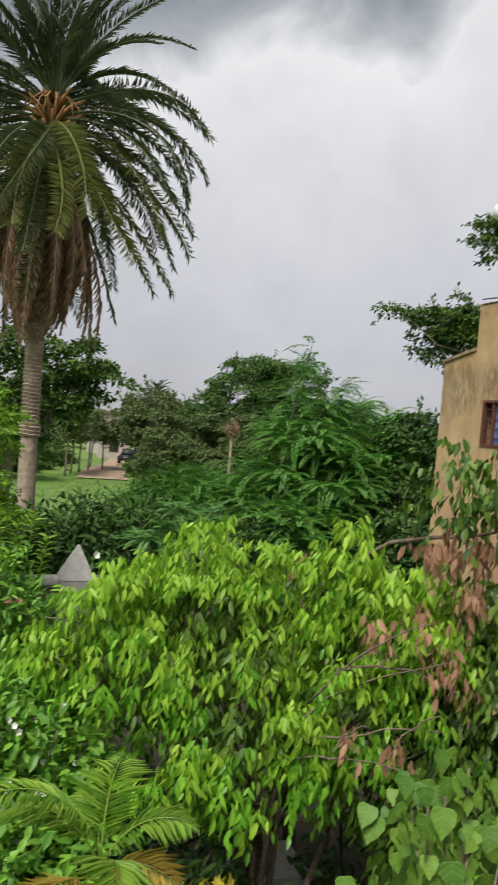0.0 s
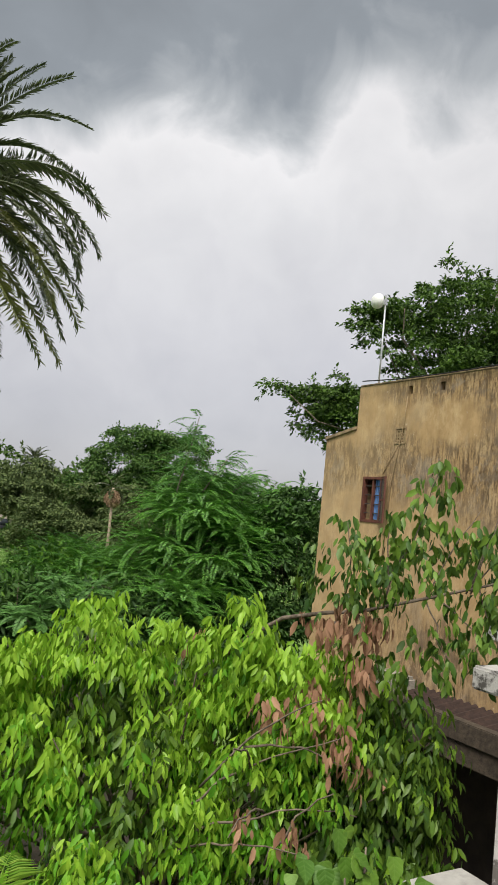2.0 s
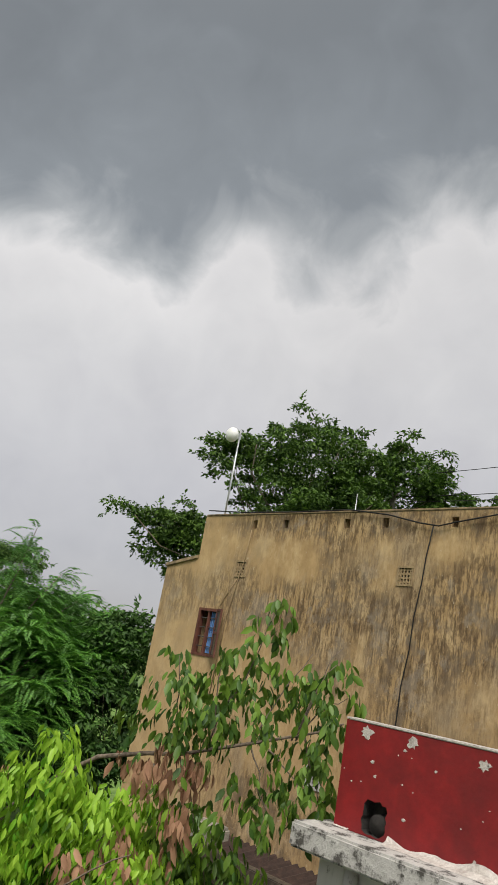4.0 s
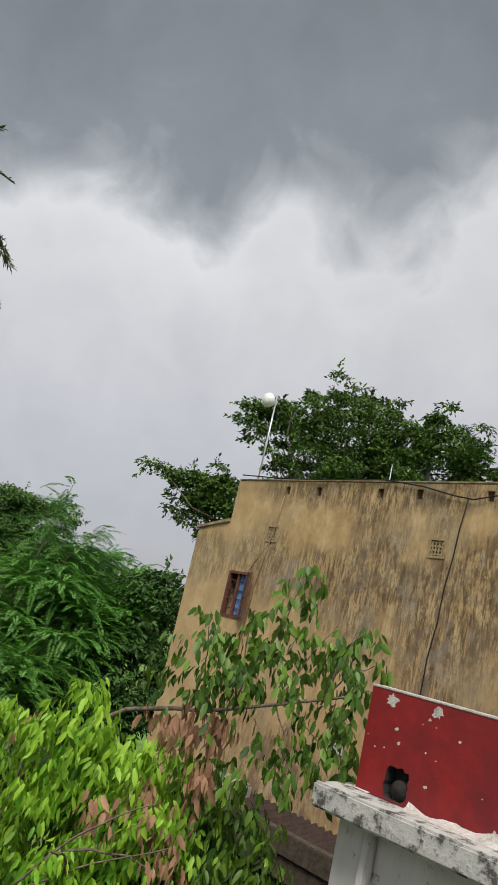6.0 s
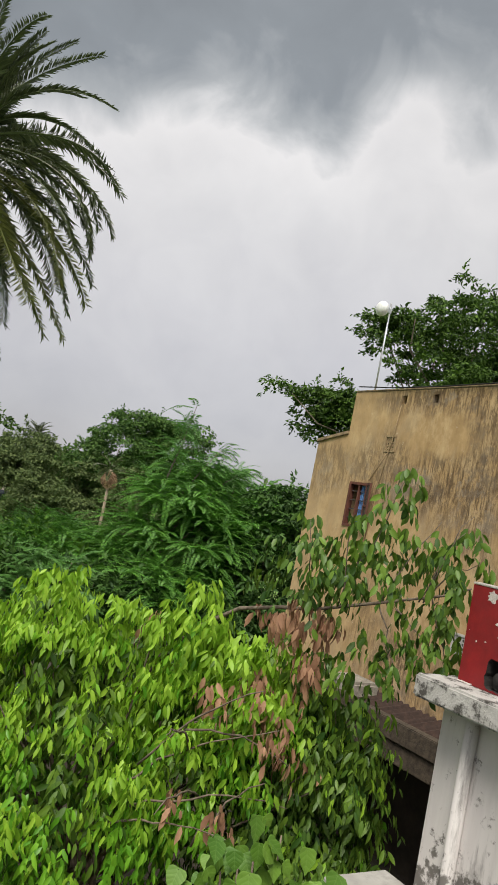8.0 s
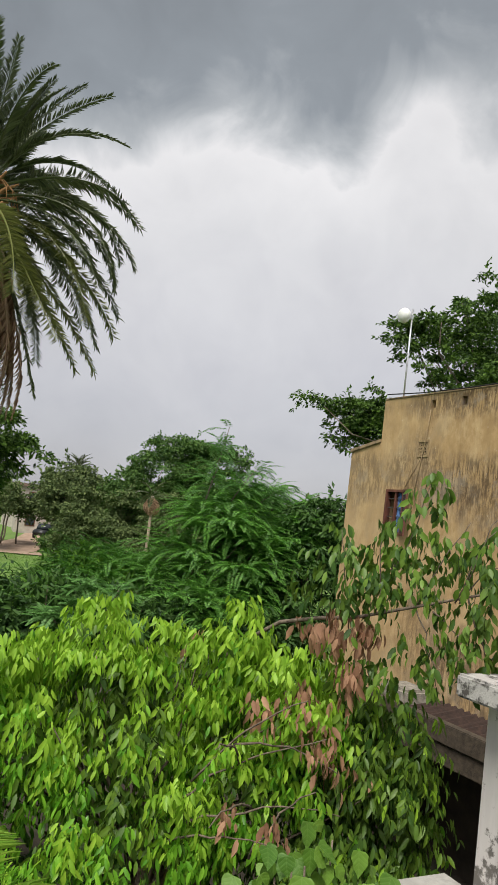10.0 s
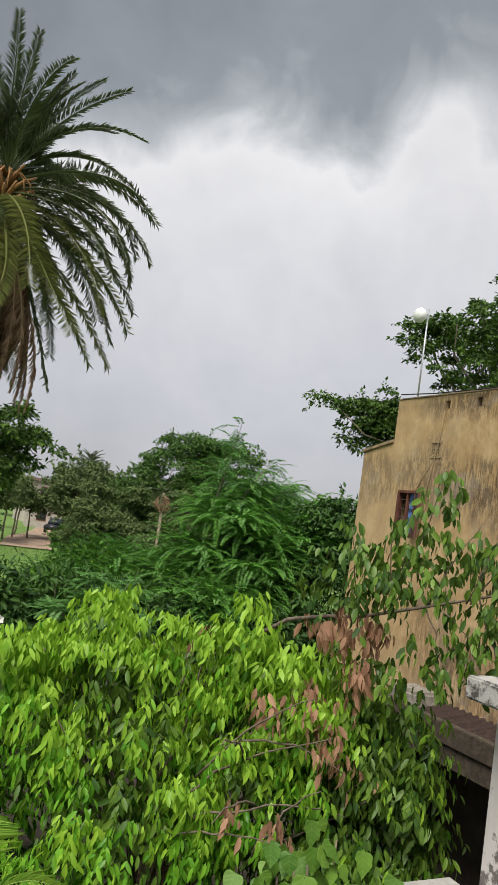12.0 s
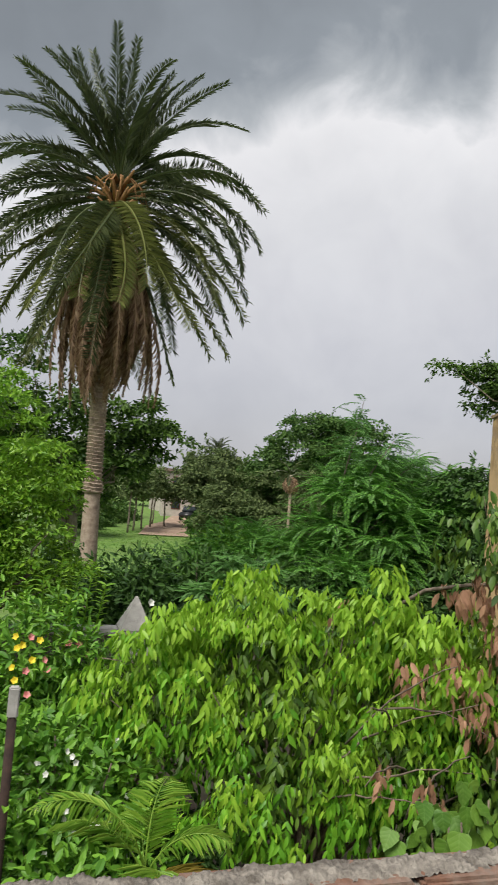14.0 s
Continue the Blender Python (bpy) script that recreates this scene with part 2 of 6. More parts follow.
def ochre_plaster():
    """Ochre limewash: pale and grey blotches, and dark rain streaks that run down from the roof edge."""
    m = material("ochre_plaster", (0.33, 0.215, 0.098), (0.48, 0.325, 0.16), 0.95, 5.0, 0.35, second=(0.30, 0.26, 0.20), second_scale=1.1, second_amount=0.6, stretch_z=0.6, hold=0.5)
    t = m.node_tree
    b = t.nodes["Principled BSDF"]
    base = b.inputs["Base Color"].links[0].from_socket
    co = t.nodes.new("ShaderNodeTexCoord")
    patch = t.nodes.new("ShaderNodeTexNoise")
    patch.inputs["Scale"].default_value, patch.inputs["Detail"].default_value = 0.55, 4
    t.links.new(co.outputs["Object"], patch.inputs["Vector"])
    where = t.nodes.new("ShaderNodeMapRange")
    where.inputs["From Min"].default_value, where.inputs["From Max"].default_value = 0.44, 0.61
    height = t.nodes.new("ShaderNodeSeparateXYZ")
    t.links.new(co.outputs["Object"], height.inputs[0])
    band = None
    for level, reach, lift_ in ((6.05, 0.75, 0.20), (7.55, 0.35, 0.14)):
        rise = t.nodes.new("ShaderNodeMath")
        rise.operation = "SUBTRACT"
        t.links.new(height.outputs[2], rise.inputs[0])
        rise.inputs[1].default_value = level
        away = t.nodes.new("ShaderNodeMath")
        away.operation = "ABSOLUTE"
        t.links.new(rise.outputs[0], away.inputs[0])
        near = t.nodes.new("ShaderNodeMapRange")
        near.inputs["From Min"].default_value, near.inputs["From Max"].default_value = 0.0, reach
        near.inputs["To Min"].default_value, near.inputs["To Max"].default_value = lift_, -0.02
        t.links.new(away.outputs[0], near.inputs[0])
        total = t.nodes.new("ShaderNodeMath")
        total.operation = "ADD"
        t.links.new(near.outputs[0], total.inputs[0])
        t.links.new(band.outputs[0] if band else patch.outputs[0], total.inputs[1])
        band = total
    # the rain-sheltered far end has stayed clean
    clean = t.nodes.new("ShaderNodeMapRange")
    clean.inputs["From Min"].default_value, clean.inputs["From Max"].default_value = -6.5, -0.8
    clean.inputs["To Min"].default_value, clean.inputs["To Max"].default_value = 0.07, -0.06
    t.links.new(height.outputs[1], clean.inputs[0])
    worn = t.nodes.new("ShaderNodeMath")
    worn.operation = "ADD"
    t.links.new(band.outputs[0], worn.inputs[0])
    t.links.new(clean.outputs[0], worn.inputs[1])
    t.links.new(worn.outputs[0], where.inputs[0])
    for sc, st, det, lo, hi, amount, col, patchy in ((2.3, 0.5, 8, 0.48, 0.62, 0.7, (0.57, 0.42, 0.235), False), (3.6, 0.5, 14, 0.485, 0.565, 0.78, (0.12, 0.076, 0.04), True), (13.0, 0.22, 14, 0.49, 0.565, 0.8, (0.085, 0.052, 0.026), True), (26.0, 0.10, 12, 0.50, 0.57, 0.7, (0.10, 0.062, 0.03), True),
                                                     (8.0, 0.2, 12, 0.565, 0.64, 0.38, (0.11, 0.073, 0.045), True), (1.6, 0.9, 14, 0.55, 0.60, 0.4, (0.30, 0.27, 0.23), True), (2.6, 1.0, 14, 0.50, 0.60, 0.6, (0.16, 0.125, 0.09), True), (30.0, 0.7, 8, 0.60, 0.66, 0.6, (0.10, 0.075, 0.05), False), (9.0, 0.8, 10, 0.62, 0.65, 0.7, (0.54, 0.45, 0.33), False)):
        mp = t.nodes.new("ShaderNodeMapping")
        mp.inputs["Scale"].default_value = (1, 1, st)
        mp.inputs["Location"].default_value = (sc, 2 * sc, 0)
        t.links.new(co.outputs["Object"], mp.inputs[0])
        n = t.nodes.new("ShaderNodeTexNoise")
        n.inputs["Scale"].default_value, n.inputs["Detail"].default_value, n.inputs["Roughness"].default_value = sc, det, 0.76
        t.links.new(mp.outputs[0], n.inputs["Vector"])
        r = t.nodes.new("ShaderNodeMapRange")
        r.inputs["From Min"].default_value, r.inputs["From Max"].default_value, r.inputs["To Max"].default_value = lo, hi, amount
        t.links.new(n.outputs[0], r.inputs[0])
        if patchy:
            k = t.nodes.new("ShaderNodeMath")
            k.operation = "MULTIPLY"
            t.links.new(r.outputs[0], k.inputs[0])
            t.links.new(where.outputs[0], k.inputs[1])
            r = k
        mx = t.nodes.new("ShaderNodeMix")
        mx.data_type = "RGBA"
        t.links.new(r.outputs[0], mx.inputs[0])
        t.links.new(base, mx.inputs[6])
        mx.inputs[7].default_value = (*col, 1)
        base = mx.outputs[2]
    # fresher limewash on that clean end
    fresh = t.nodes.new("ShaderNodeMapRange")
    fresh.inputs["From Min"].default_value, fresh.inputs["From Max"].default_value = -3.2, -1.2
    fresh.inputs["To Max"].default_value = 0.28
    t.links.new(height.outputs[1], fresh.inputs[0])
    mx = t.nodes.new("ShaderNodeMix")
    mx.data_type = "RGBA"
    t.links.new(fresh.outputs[0], mx.inputs[0])
    t.links.new(base, mx.inputs[6])
    mx.inputs[7].default_value = (0.55, 0.395, 0.21, 1)
    t.links.new(mx.outputs[2], b.inputs["Base Color"])
    return m


M_OCHRE = ochre_plaster()
M_EDGE = material("stained_roof_edge", (0.10, 0.075, 0.05), (0.38, 0.28, 0.16), 0.95, 7, 0.5)
M_STALK = material("palm_leaf_base", (0.24, 0.115, 0.045), (0.46, 0.26, 0.115), 0.9, 8, 0.3)
M_COPING = material("grey_coping", (0.13, 0.12, 0.10), (0.36, 0.33, 0.28), 0.95, 9, 0.5)
M_WHITE = material("old_whitewash", (0.58, 0.545, 0.54), (0.70, 0.665, 0.655), 0.9, 5, 0.3, second=(0.10, 0.09, 0.085), second_scale=4.5, second_amount=0.75, stretch_z=0.14, hold=0.56, width=0.13)


def splash_grime(m, level):
    """Black algae and mud splashes on the foot of a whitewashed wall, ragged towards their upper edge."""
    t = m.node_tree
    b = t.nodes["Principled BSDF"]
    base = b.inputs["Base Color"].links[0].from_socket
    co = t.nodes.new("ShaderNodeTexCoord")
    up = t.nodes.new("ShaderNodeSeparateXYZ")
    t.links.new(co.outputs["Object"], up.inputs[0])
    n = t.nodes.new("ShaderNodeTexNoise")
    n.inputs["Scale"].default_value, n.inputs["Detail"].default_value, n.inputs["Roughness"].default_value = 9.0, 10, 0.7
    t.links.new(co.outputs["Object"], n.inputs["Vector"])
    fall = t.nodes.new("ShaderNodeMapRange")
    fall.inputs["From Min"].default_value, fall.inputs["From Max"].default_value = level, level - 0.35
    fall.inputs["To Min"].default_value, fall.inputs["To Max"].default_value = -0.12, 0.06
    t.links.new(up.outputs[2], fall.inputs[0])
    add = t.nodes.new("ShaderNodeMath")
    add.operation = "ADD"
    t.links.new(n.outputs[0], add.inputs[0])
    t.links.new(fall.outputs[0], add.inputs[1])
    cut = t.nodes.new("ShaderNodeMapRange")
    cut.inputs["From Min"].default_value, cut.inputs["From Max"].default_value, cut.inputs["To Max"].default_value = 0.48, 0.56, 0.85
    t.links.new(add.outputs[0], cut.inputs[0])
    mx = t.nodes.new("ShaderNodeMix")
    mx.data_type = "RGBA"
    t.links.new(cut.outputs[0], mx.inputs[0])
    t.links.new(base, mx.inputs[6])
    mx.inputs[7].default_value = (0.07, 0.06, 0.05, 1)
    t.links.new(mx.outputs[2], b.inputs["Base Color"])


splash_grime(M_WHITE, 2.85)
M_SLAB = material("mildewed_whitewash", (0.40, 0.385, 0.37), (0.56, 0.545, 0.525), 0.95, 14, 0.7, second=(0.035, 0.03, 0.025), second_scale=7.0, second_amount=0.9, hold=0.495, width=0.09)
M_RED = material("red_paint", (0.19, 0.005, 0.008), (0.265, 0.009, 0.011), 0.6, 7, 0.2, second=(0.10, 0.007, 0.009), second_scale=1.6, second_amount=0.7)
M_FLAKE = material("bare_plaster", (0.38, 0.34, 0.31), (0.62, 0.58, 0.55), 0.95, 30, 0.6, second=(0.16, 0.13, 0.11), second_scale=12, second_amount=0.7, hold=0.52)
# black that paints the shade in the drain hole; its pipe too
M_BLACK = material("hole_shade_black", (0.01, 0.009, 0.008), (0.035, 0.03, 0.028), 0.95, 20, 0.3)
M_CONC = material("weathered_concrete", (0.09, 0.08, 0.07), (0.22, 0.20, 0.17), 0.95, 12, 0.6, second=(0.05, 0.042, 0.035), second_scale=3)
# dark brown concrete with paler patches from noise
M_BEAM = material("dark_brown_concrete", (0.028, 0.021, 0.014), (0.085, 0.064, 0.044), 0.95, 12, 0.7, second=(0.13, 0.10, 0.07), second_scale=5, second_amount=0.6, hold=0.52)
# soil colour lowered to near black to paint the shade under the shrubs
M_SOIL = material("shade_darkened_soil", (0.018, 0.013, 0.009), (0.05, 0.037, 0.026), 0.98, 5, 0.8, second=(0.02, 0.03, 0.009), second_scale=1.5)
# very dark brown: the lean-to's interior shade is put into this colour
M_DIM = material("interior_shade_brown", (0.02, 0.015, 0.011), (0.05, 0.036, 0.026), 0.95, 4, 0.3)
M_LIGHTCONC = material("pale_concrete", (0.31, 0.30, 0.285), (0.48, 0.47, 0.445), 0.95, 10, 0.5, second=(0.17, 0.15, 0.13), second_scale=2.5, hold=0.52)
M_BRICK = material("brick", (0.13, 0.062, 0.04), (0.28, 0.145, 0.095), 0.95, 22, 0.8, second=(0.26, 0.215, 0.18), second_scale=9, second_amount=0.7)
M_MORTAR = material("rough_mortar", (0.14, 0.122, 0.105), (0.40, 0.36, 0.31), 0.98, 34, 1.0, second=(0.085, 0.07, 0.055), second_scale=16, second_amount=0.7, hold=0.50, width=0.12)
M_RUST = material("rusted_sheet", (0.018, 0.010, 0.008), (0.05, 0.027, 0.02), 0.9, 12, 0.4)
M_WOOD = material("red_oxide_wood", (0.075, 0.026, 0.018), (0.16, 0.056, 0.036), 0.7, 14, 0.4, stretch_z=0.3)
M_BLUE = material("blue_curtain", (0.08, 0.18, 0.42), (0.18, 0.35, 0.66), 0.9, 7, 0.3)
M_IRON = material("dark_iron", (0.03, 0.028, 0.027), (0.08, 0.07, 0.065), 0.6, 20, 0.2)
M_STEEL = material("galvanised_steel", (0.42, 0.43, 0.44), (0.6, 0.61, 0.62), 0.4, 15, 0.1, metal=0.7)
M_DISH = material("white_plastic", (0.78, 0.78, 0.78), (0.85, 0.85, 0.85), 0.35, 8, 0.0)
M_CABLE = material("black_cable", (0.008, 0.008, 0.008), (0.018, 0.017, 0.016), 0.95, 20, 0)
M_GRASS = material("grass_ground", (0.075, 0.17, 0.025), (0.17, 0.30, 0.055), 0.95, 1.6, 0.5, second=(0.12, 0.085, 0.05), second_scale=0.25, second_amount=0.35)
M_BLADE = leafy("grass_blade", (0.08, 0.19, 0.025), (0.21, 0.36, 0.06), 0.6, 0.3)
M_EARTH = material("bare_earth", (0.26, 0.17, 0.12), (0.45, 0.33, 0.25), 0.98, 1.2, 0.6)
M_FARWALL = material("far_plaster", (0.40, 0.35, 0.31), (0.58, 0.52, 0.47), 0.95, 1.5, 0.2, second=(0.22, 0.19, 0.18), second_scale=0.7)
M_FARROOF = material("far_roof", (0.18, 0.12, 0.10), (0.32, 0.22, 0.18), 0.95, 2, 0.3)
M_CAR = material("dark_car_paint", (0.015, 0.016, 0.02), (0.03, 0.032, 0.036), 0.3, 3, 0)
M_GLASS = material("dark_glass", (0.02, 0.025, 0.03), (0.05, 0.06, 0.07), 0.1, 3, 0)
M_RUBBER = material("rubber", (0.01, 0.01, 0.01), (0.025, 0.025, 0.025), 0.9, 20, 0.2)
M_TARP = material("blue_tarpaulin", (0.02, 0.12, 0.35), (0.05, 0.22, 0.5), 0.5, 3, 0.2)


# ---- mesh helpers ----
def thing(name, label, category, at=(0, 0, 0), group="", kind=""):
    return tagged(placed(new(name), at), label, category, group, kind)


def placed(ob, at):
    ob.location = at
    return ob


def link_mesh(name, me, mat_, parent=None, label="", at=None):
    me.materials.append(mat_)
    ob = new(name, me)
    if parent is not None:
        ob.parent = parent
    if at is not None:
        ob.location = at
    if label:
        ob["label"] = label
    return ob


def part(name, bm, mat_, parent=None, label="", smooth=False):
    me = bpy.data.meshes.new(name)
    bm.normal_update()
    bm.to_mesh(me)
    bm.free()
    if smooth:
        me.polygons.foreach_set("use_smooth", np.ones(len(me.polygons), bool))
    return link_mesh(name, me, mat_, parent, label)


def tri_mesh(name, verts, tris, smooth=False):
    verts, tris = np.asarray(verts, np.float32), np.asarray(tris, np.int32)
    me = bpy.data.meshes.new(name)
    me.vertices.add(len(verts))
    me.vertices.foreach_set("co", verts.ravel())
    me.loops.add(tris.size)
    me.loops.foreach_set("vertex_index", tris.ravel())
    me.polygons.add(len(tris))
    me.polygons.foreach_set("loop_start", np.arange(0, tris.size, 3, dtype=np.int32))
    me.polygons.foreach_set("use_smooth", np.full(len(tris), smooth))
    me.update(calc_edges=True)
    return me


def box(bm, lo, hi, bevel=0.0):
    lo, hi = Vector(lo), Vector(hi)
    r = bmesh.ops.create_cube(bm, size=1.0, matrix=Matrix.Translation((lo + hi) / 2) @ Matrix.Diagonal((*(hi - lo), 1)))
    if bevel:
        es = list({e for v in r["verts"] for e in v.link_edges})
        bmesh.ops.bevel(bm, geom=es, offset=bevel, segments=2, affect="EDGES")
    return bm


def boxpart(name, lo, hi, mat_, parent=None, label="", bevel=0.0):
    return part(name, box(bmesh.new(), lo, hi, bevel), mat_, parent, label)


def tube_arrays(pts, radii, seg=8):
    pts = [Vector(p) for p in pts]
    vs, ts = [], []
    for i, p in enumerate(pts):
        d = (pts[min(i + 1, len(pts) - 1)] - pts[max(i - 1, 0)]).normalized()
        a = d.orthogonal().normalized() if i == 0 else (a - d * a.dot(d)).normalized()
        b = d.cross(a)
        for k in range(seg):
            w = 2 * math.pi * k / seg
            vs.append(p + (a * math.cos(w) + b * math.sin(w)) * radii[i])
    for i in range(len(pts) - 1):
        for k in range(seg):
            q = [i * seg + k, i * seg + (k + 1) % seg, (i + 1) * seg + (k + 1) % seg, (i + 1) * seg + k]
            ts += [(q[0], q[1], q[2]), (q[0], q[2], q[3])]
    for end, base in ((0, 0), (1, (len(pts) - 1) * seg)):
        for k in range(1, seg - 1):
            ts.append((base, base + k + 1, base + k) if end == 0 else (base, base + k, base + k + 1))
    return np.array([tuple(v) for v in vs]), np.array(ts)


def tube(name, pts, radii, mat_, parent=None, label="", seg=8):
    if isinstance(radii, (int, float)):
        radii = [radii] * len(pts)
    v, t = tube_arrays(pts, radii, seg)
    return link_mesh(name, tri_mesh(name, v, t, True), mat_, parent, label)


def joined(chunks):
    vs, ts, n = [], [], 0
    for v, t in chunks:
        vs.append(v)
        ts.append(np.asarray(t) + n)
        n += len(v)
    return np.concatenate(vs), np.concatenate(ts)


def unit(a):
    return a / np.maximum(np.linalg.norm(a, axis=-1, keepdims=True), 1e-9)


def leaf_cards(P, D, N, L, W, fine_leaf=False, droop=0.12):
    """Folded leaves at P that point along D, with face normals near N; fine ones have a curved blade and a pointed tip."""
    P, D = np.asarray(P, float), unit(np.asarray(D, float))
    S = unit(np.cross(D, N))
    U = np.cross(S, D)
    L, W = np.broadcast_to(L, len(P))[:, None], np.broadcast_to(W, len(P))[:, None]
    if not fine_leaf:
        v = np.stack([P, P + D * L * 0.45 + S * W * 0.5 + U * W * 0.15, P + D * L - U * L * droop, P + D * L * 0.45 - S * W * 0.5 + U * W * 0.15], 1)
        t = np.array([(0, 1, 2), (0, 2, 3)])
    else:
        r = lambda a, s, h: P + D * L * a + S * W * s + U * (W * h - L * droop * a * a)
        v = np.stack([P, r(0.22, 0.38, 0.12), r(0.22, 0, 0), r(0.22, -0.38, 0.12), r(0.6, 0.44, 0.14), r(0.6, 0, 0), r(0.6, -0.44, 0.14), r(1.0, 0, 0)], 1)
        t = np.array([(0, 1, 2), (0, 2, 3), (1, 4, 5), (1, 5, 2), (2, 5, 6), (2, 6, 3), (4, 7, 5), (5, 7, 6)])
    k = v.shape[1]
    tris = (t[None] + (np.arange(len(P)) * k)[:, None, None]).reshape(-1, 3)
    return v.reshape(-1, 3), tris


def lobe_points(rng, lobes, n, shell=0.55):
    """Points inside a set of ellipsoids, denser near their uneven skins, and the way out at each."""
    lobes = np.array(lobes, float)
    size = (lobes[:, 3] * lobes[:, 4] + lobes[:, 3] * lobes[:, 5] + lobes[:, 4] * lobes[:, 5])
    pick = rng.choice(len(lobes), n, p=size / size.sum())
    d = unit(rng.normal(size=(n, 3)))
    rough = 1 + 0.16 * np.sin(d[:, 0] * 7 + pick * 2.1) * np.sin(d[:, 1] * 6 + pick) + 0.12 * np.sin(d[:, 2] * 9 + pick * 1.3)
    r = (shell + (1 - shell) * rng.random(n) ** 0.6) * rough
    return lobes[pick, :3] + d * lobes[pick, 3:] * r[:, None], d


def clumped(rng, lobes, clumps, per, spread, shell=0.55, flat=0.7):
    c, out = lobe_points(rng, lobes, clumps, shell)
    P = np.repeat(c, per, 0) + rng.normal(size=(clumps * per, 3)) * spread * np.array((1, 1, flat))
    return P, np.repeat(out, per, 0), c


def crown_mesh(rng, lobes, clumps, per, spread, length, width, down=0.3, shell=0.55, fine_leaf=False):
    P, out, c = clumped(rng, lobes, clumps, per, spread, shell)
    n = len(P)
    D = unit(out * 0.6 + rng.normal(size=(n, 3)) * 0.7 - np.array((0, 0, down)))
    N = unit(out * 0.4 + rng.normal(size=(n, 3)) * 0.5 + np.array((0, 0, 0.9)))
    s = 0.7 + 0.6 * rng.random(n)
    return leaf_cards(P, D, N, length * s, width * s, fine_leaf), c


def puff_mesh(rng, lobes, puffs, per, radius, length, width, shell=0.6, spray=0.35, flat=0.62):
    """A crown of rounded leaf clusters with shade between them, and loose sprays of leaves that break its outline."""
    c, out = lobe_points(rng, lobes, puffs, shell)
    r = radius * (0.55 + 0.8 * rng.random(puffs))
    n = puffs * per
    d = rng.normal(size=(n, 3))
    d[:, 2] = np.abs(d[:, 2]) * np.where(rng.random(n) < 0.8, 1, -0.6)
    d = unit(d + 0.5 * np.repeat(out, per, 0))
    P = np.repeat(c, per, 0) + d * np.array((1, 1, flat)) * (np.repeat(r, per) * (0.72 + 0.38 * rng.random(n)))[:, None]
    D = unit(d * np.array((0.9, 0.9, 0.1)) + rng.normal(size=(n, 3)) * 0.45 - np.array((0, 0, 0.3)))
    N = unit(d + rng.normal(size=(n, 3)) * 0.35 + np.array((0, 0, 0.5)))
    k, m = int(puffs * spray), 16
    w = rng.choice(puffs, k, replace=False)
    run = unit(out[w] * np.array((1, 1, 0.5)) + rng.normal(size=(k, 3)) * 0.45)
    u = np.tile(np.linspace(0.5, 1.75, m), k)
    Q = np.repeat(c[w], m, 0) + np.repeat(run * r[w][:, None], m, 0) * u[:, None] + rng.normal(size=(k * m, 3)) * length * 0.25
    E = unit(np.repeat(run, m, 0) + rng.normal(size=(k * m, 3)) * 0.8)
    F = unit(rng.normal(size=(k * m, 3)) * 0.6 + np.array((0, 0, 0.8)))
    P, D, N = np.concatenate([P, Q]), np.concatenate([D, E]), np.concatenate([N, F])
    size = 0.65 + 0.7 * rng.random(len(P))
    return leaf_cards(P, D, N, length * size, width * size), c


def bent(a, b, sag, n=6, wob=0.0, rng=None):
    a, b = np.array(a, float), np.array(b, float)
    out = []
    for i in range(n):
        u = i / (n - 1)
        p = a + (b - a) * u + np.array((0, 0, sag * math.sin(math.pi * u)))
        if wob and 0 < i < n - 1:
            p = p + rng.normal(size=3) * wob
        out.append(p)
    return out


def tree(name, label, base, fork, radius, lobes, seed, mat_, clumps=400, per=22, spread=0.3, length=0.2, width=0.09, limbs=9, down=0.3,
         shell=0.55, group="", category="tree", puff=0.0, spray=0.35):
    """A tapered trunk, limbs that reach into the crown, and a crown of many small leaves in uneven clumps."""
    rng = np.random.default_rng(seed)
    t = thing(name, label, category, base, group)
    o = np.array(base, float)
    local = [(l[0] - o[0], l[1] - o[1], l[2] - o[2], *l[3:]) for l in lobes]
    f = np.array(fork, float) - o
    tube("trunk", bent((0, 0, -0.1), f, 0, 6, radius * 0.4, rng), np.linspace(radius, radius * 0.65, 6), M_BARK, t, seg=10)
    if puff:
        (v, tr), c = puff_mesh(rng, local, clumps, per, puff, length, width, shell, spray)
    else:
        (v, tr), c = crown_mesh(rng, local, clumps, per, spread, length, width, down, shell)
    for k in range(limbs):
        goal = c[rng.integers(len(c))]
        tube("limb", bent(f * (0.75 + 0.25 * rng.random()), goal, 0.15, 6, radius * 0.5, rng), np.linspace(radius * (0.4 if k < 6 else 0.16), radius * 0.04, 6), M_BARK, t, seg=6)
    link_mesh("crown", tri_mesh("crown", v, tr), mat_, t)
    return t


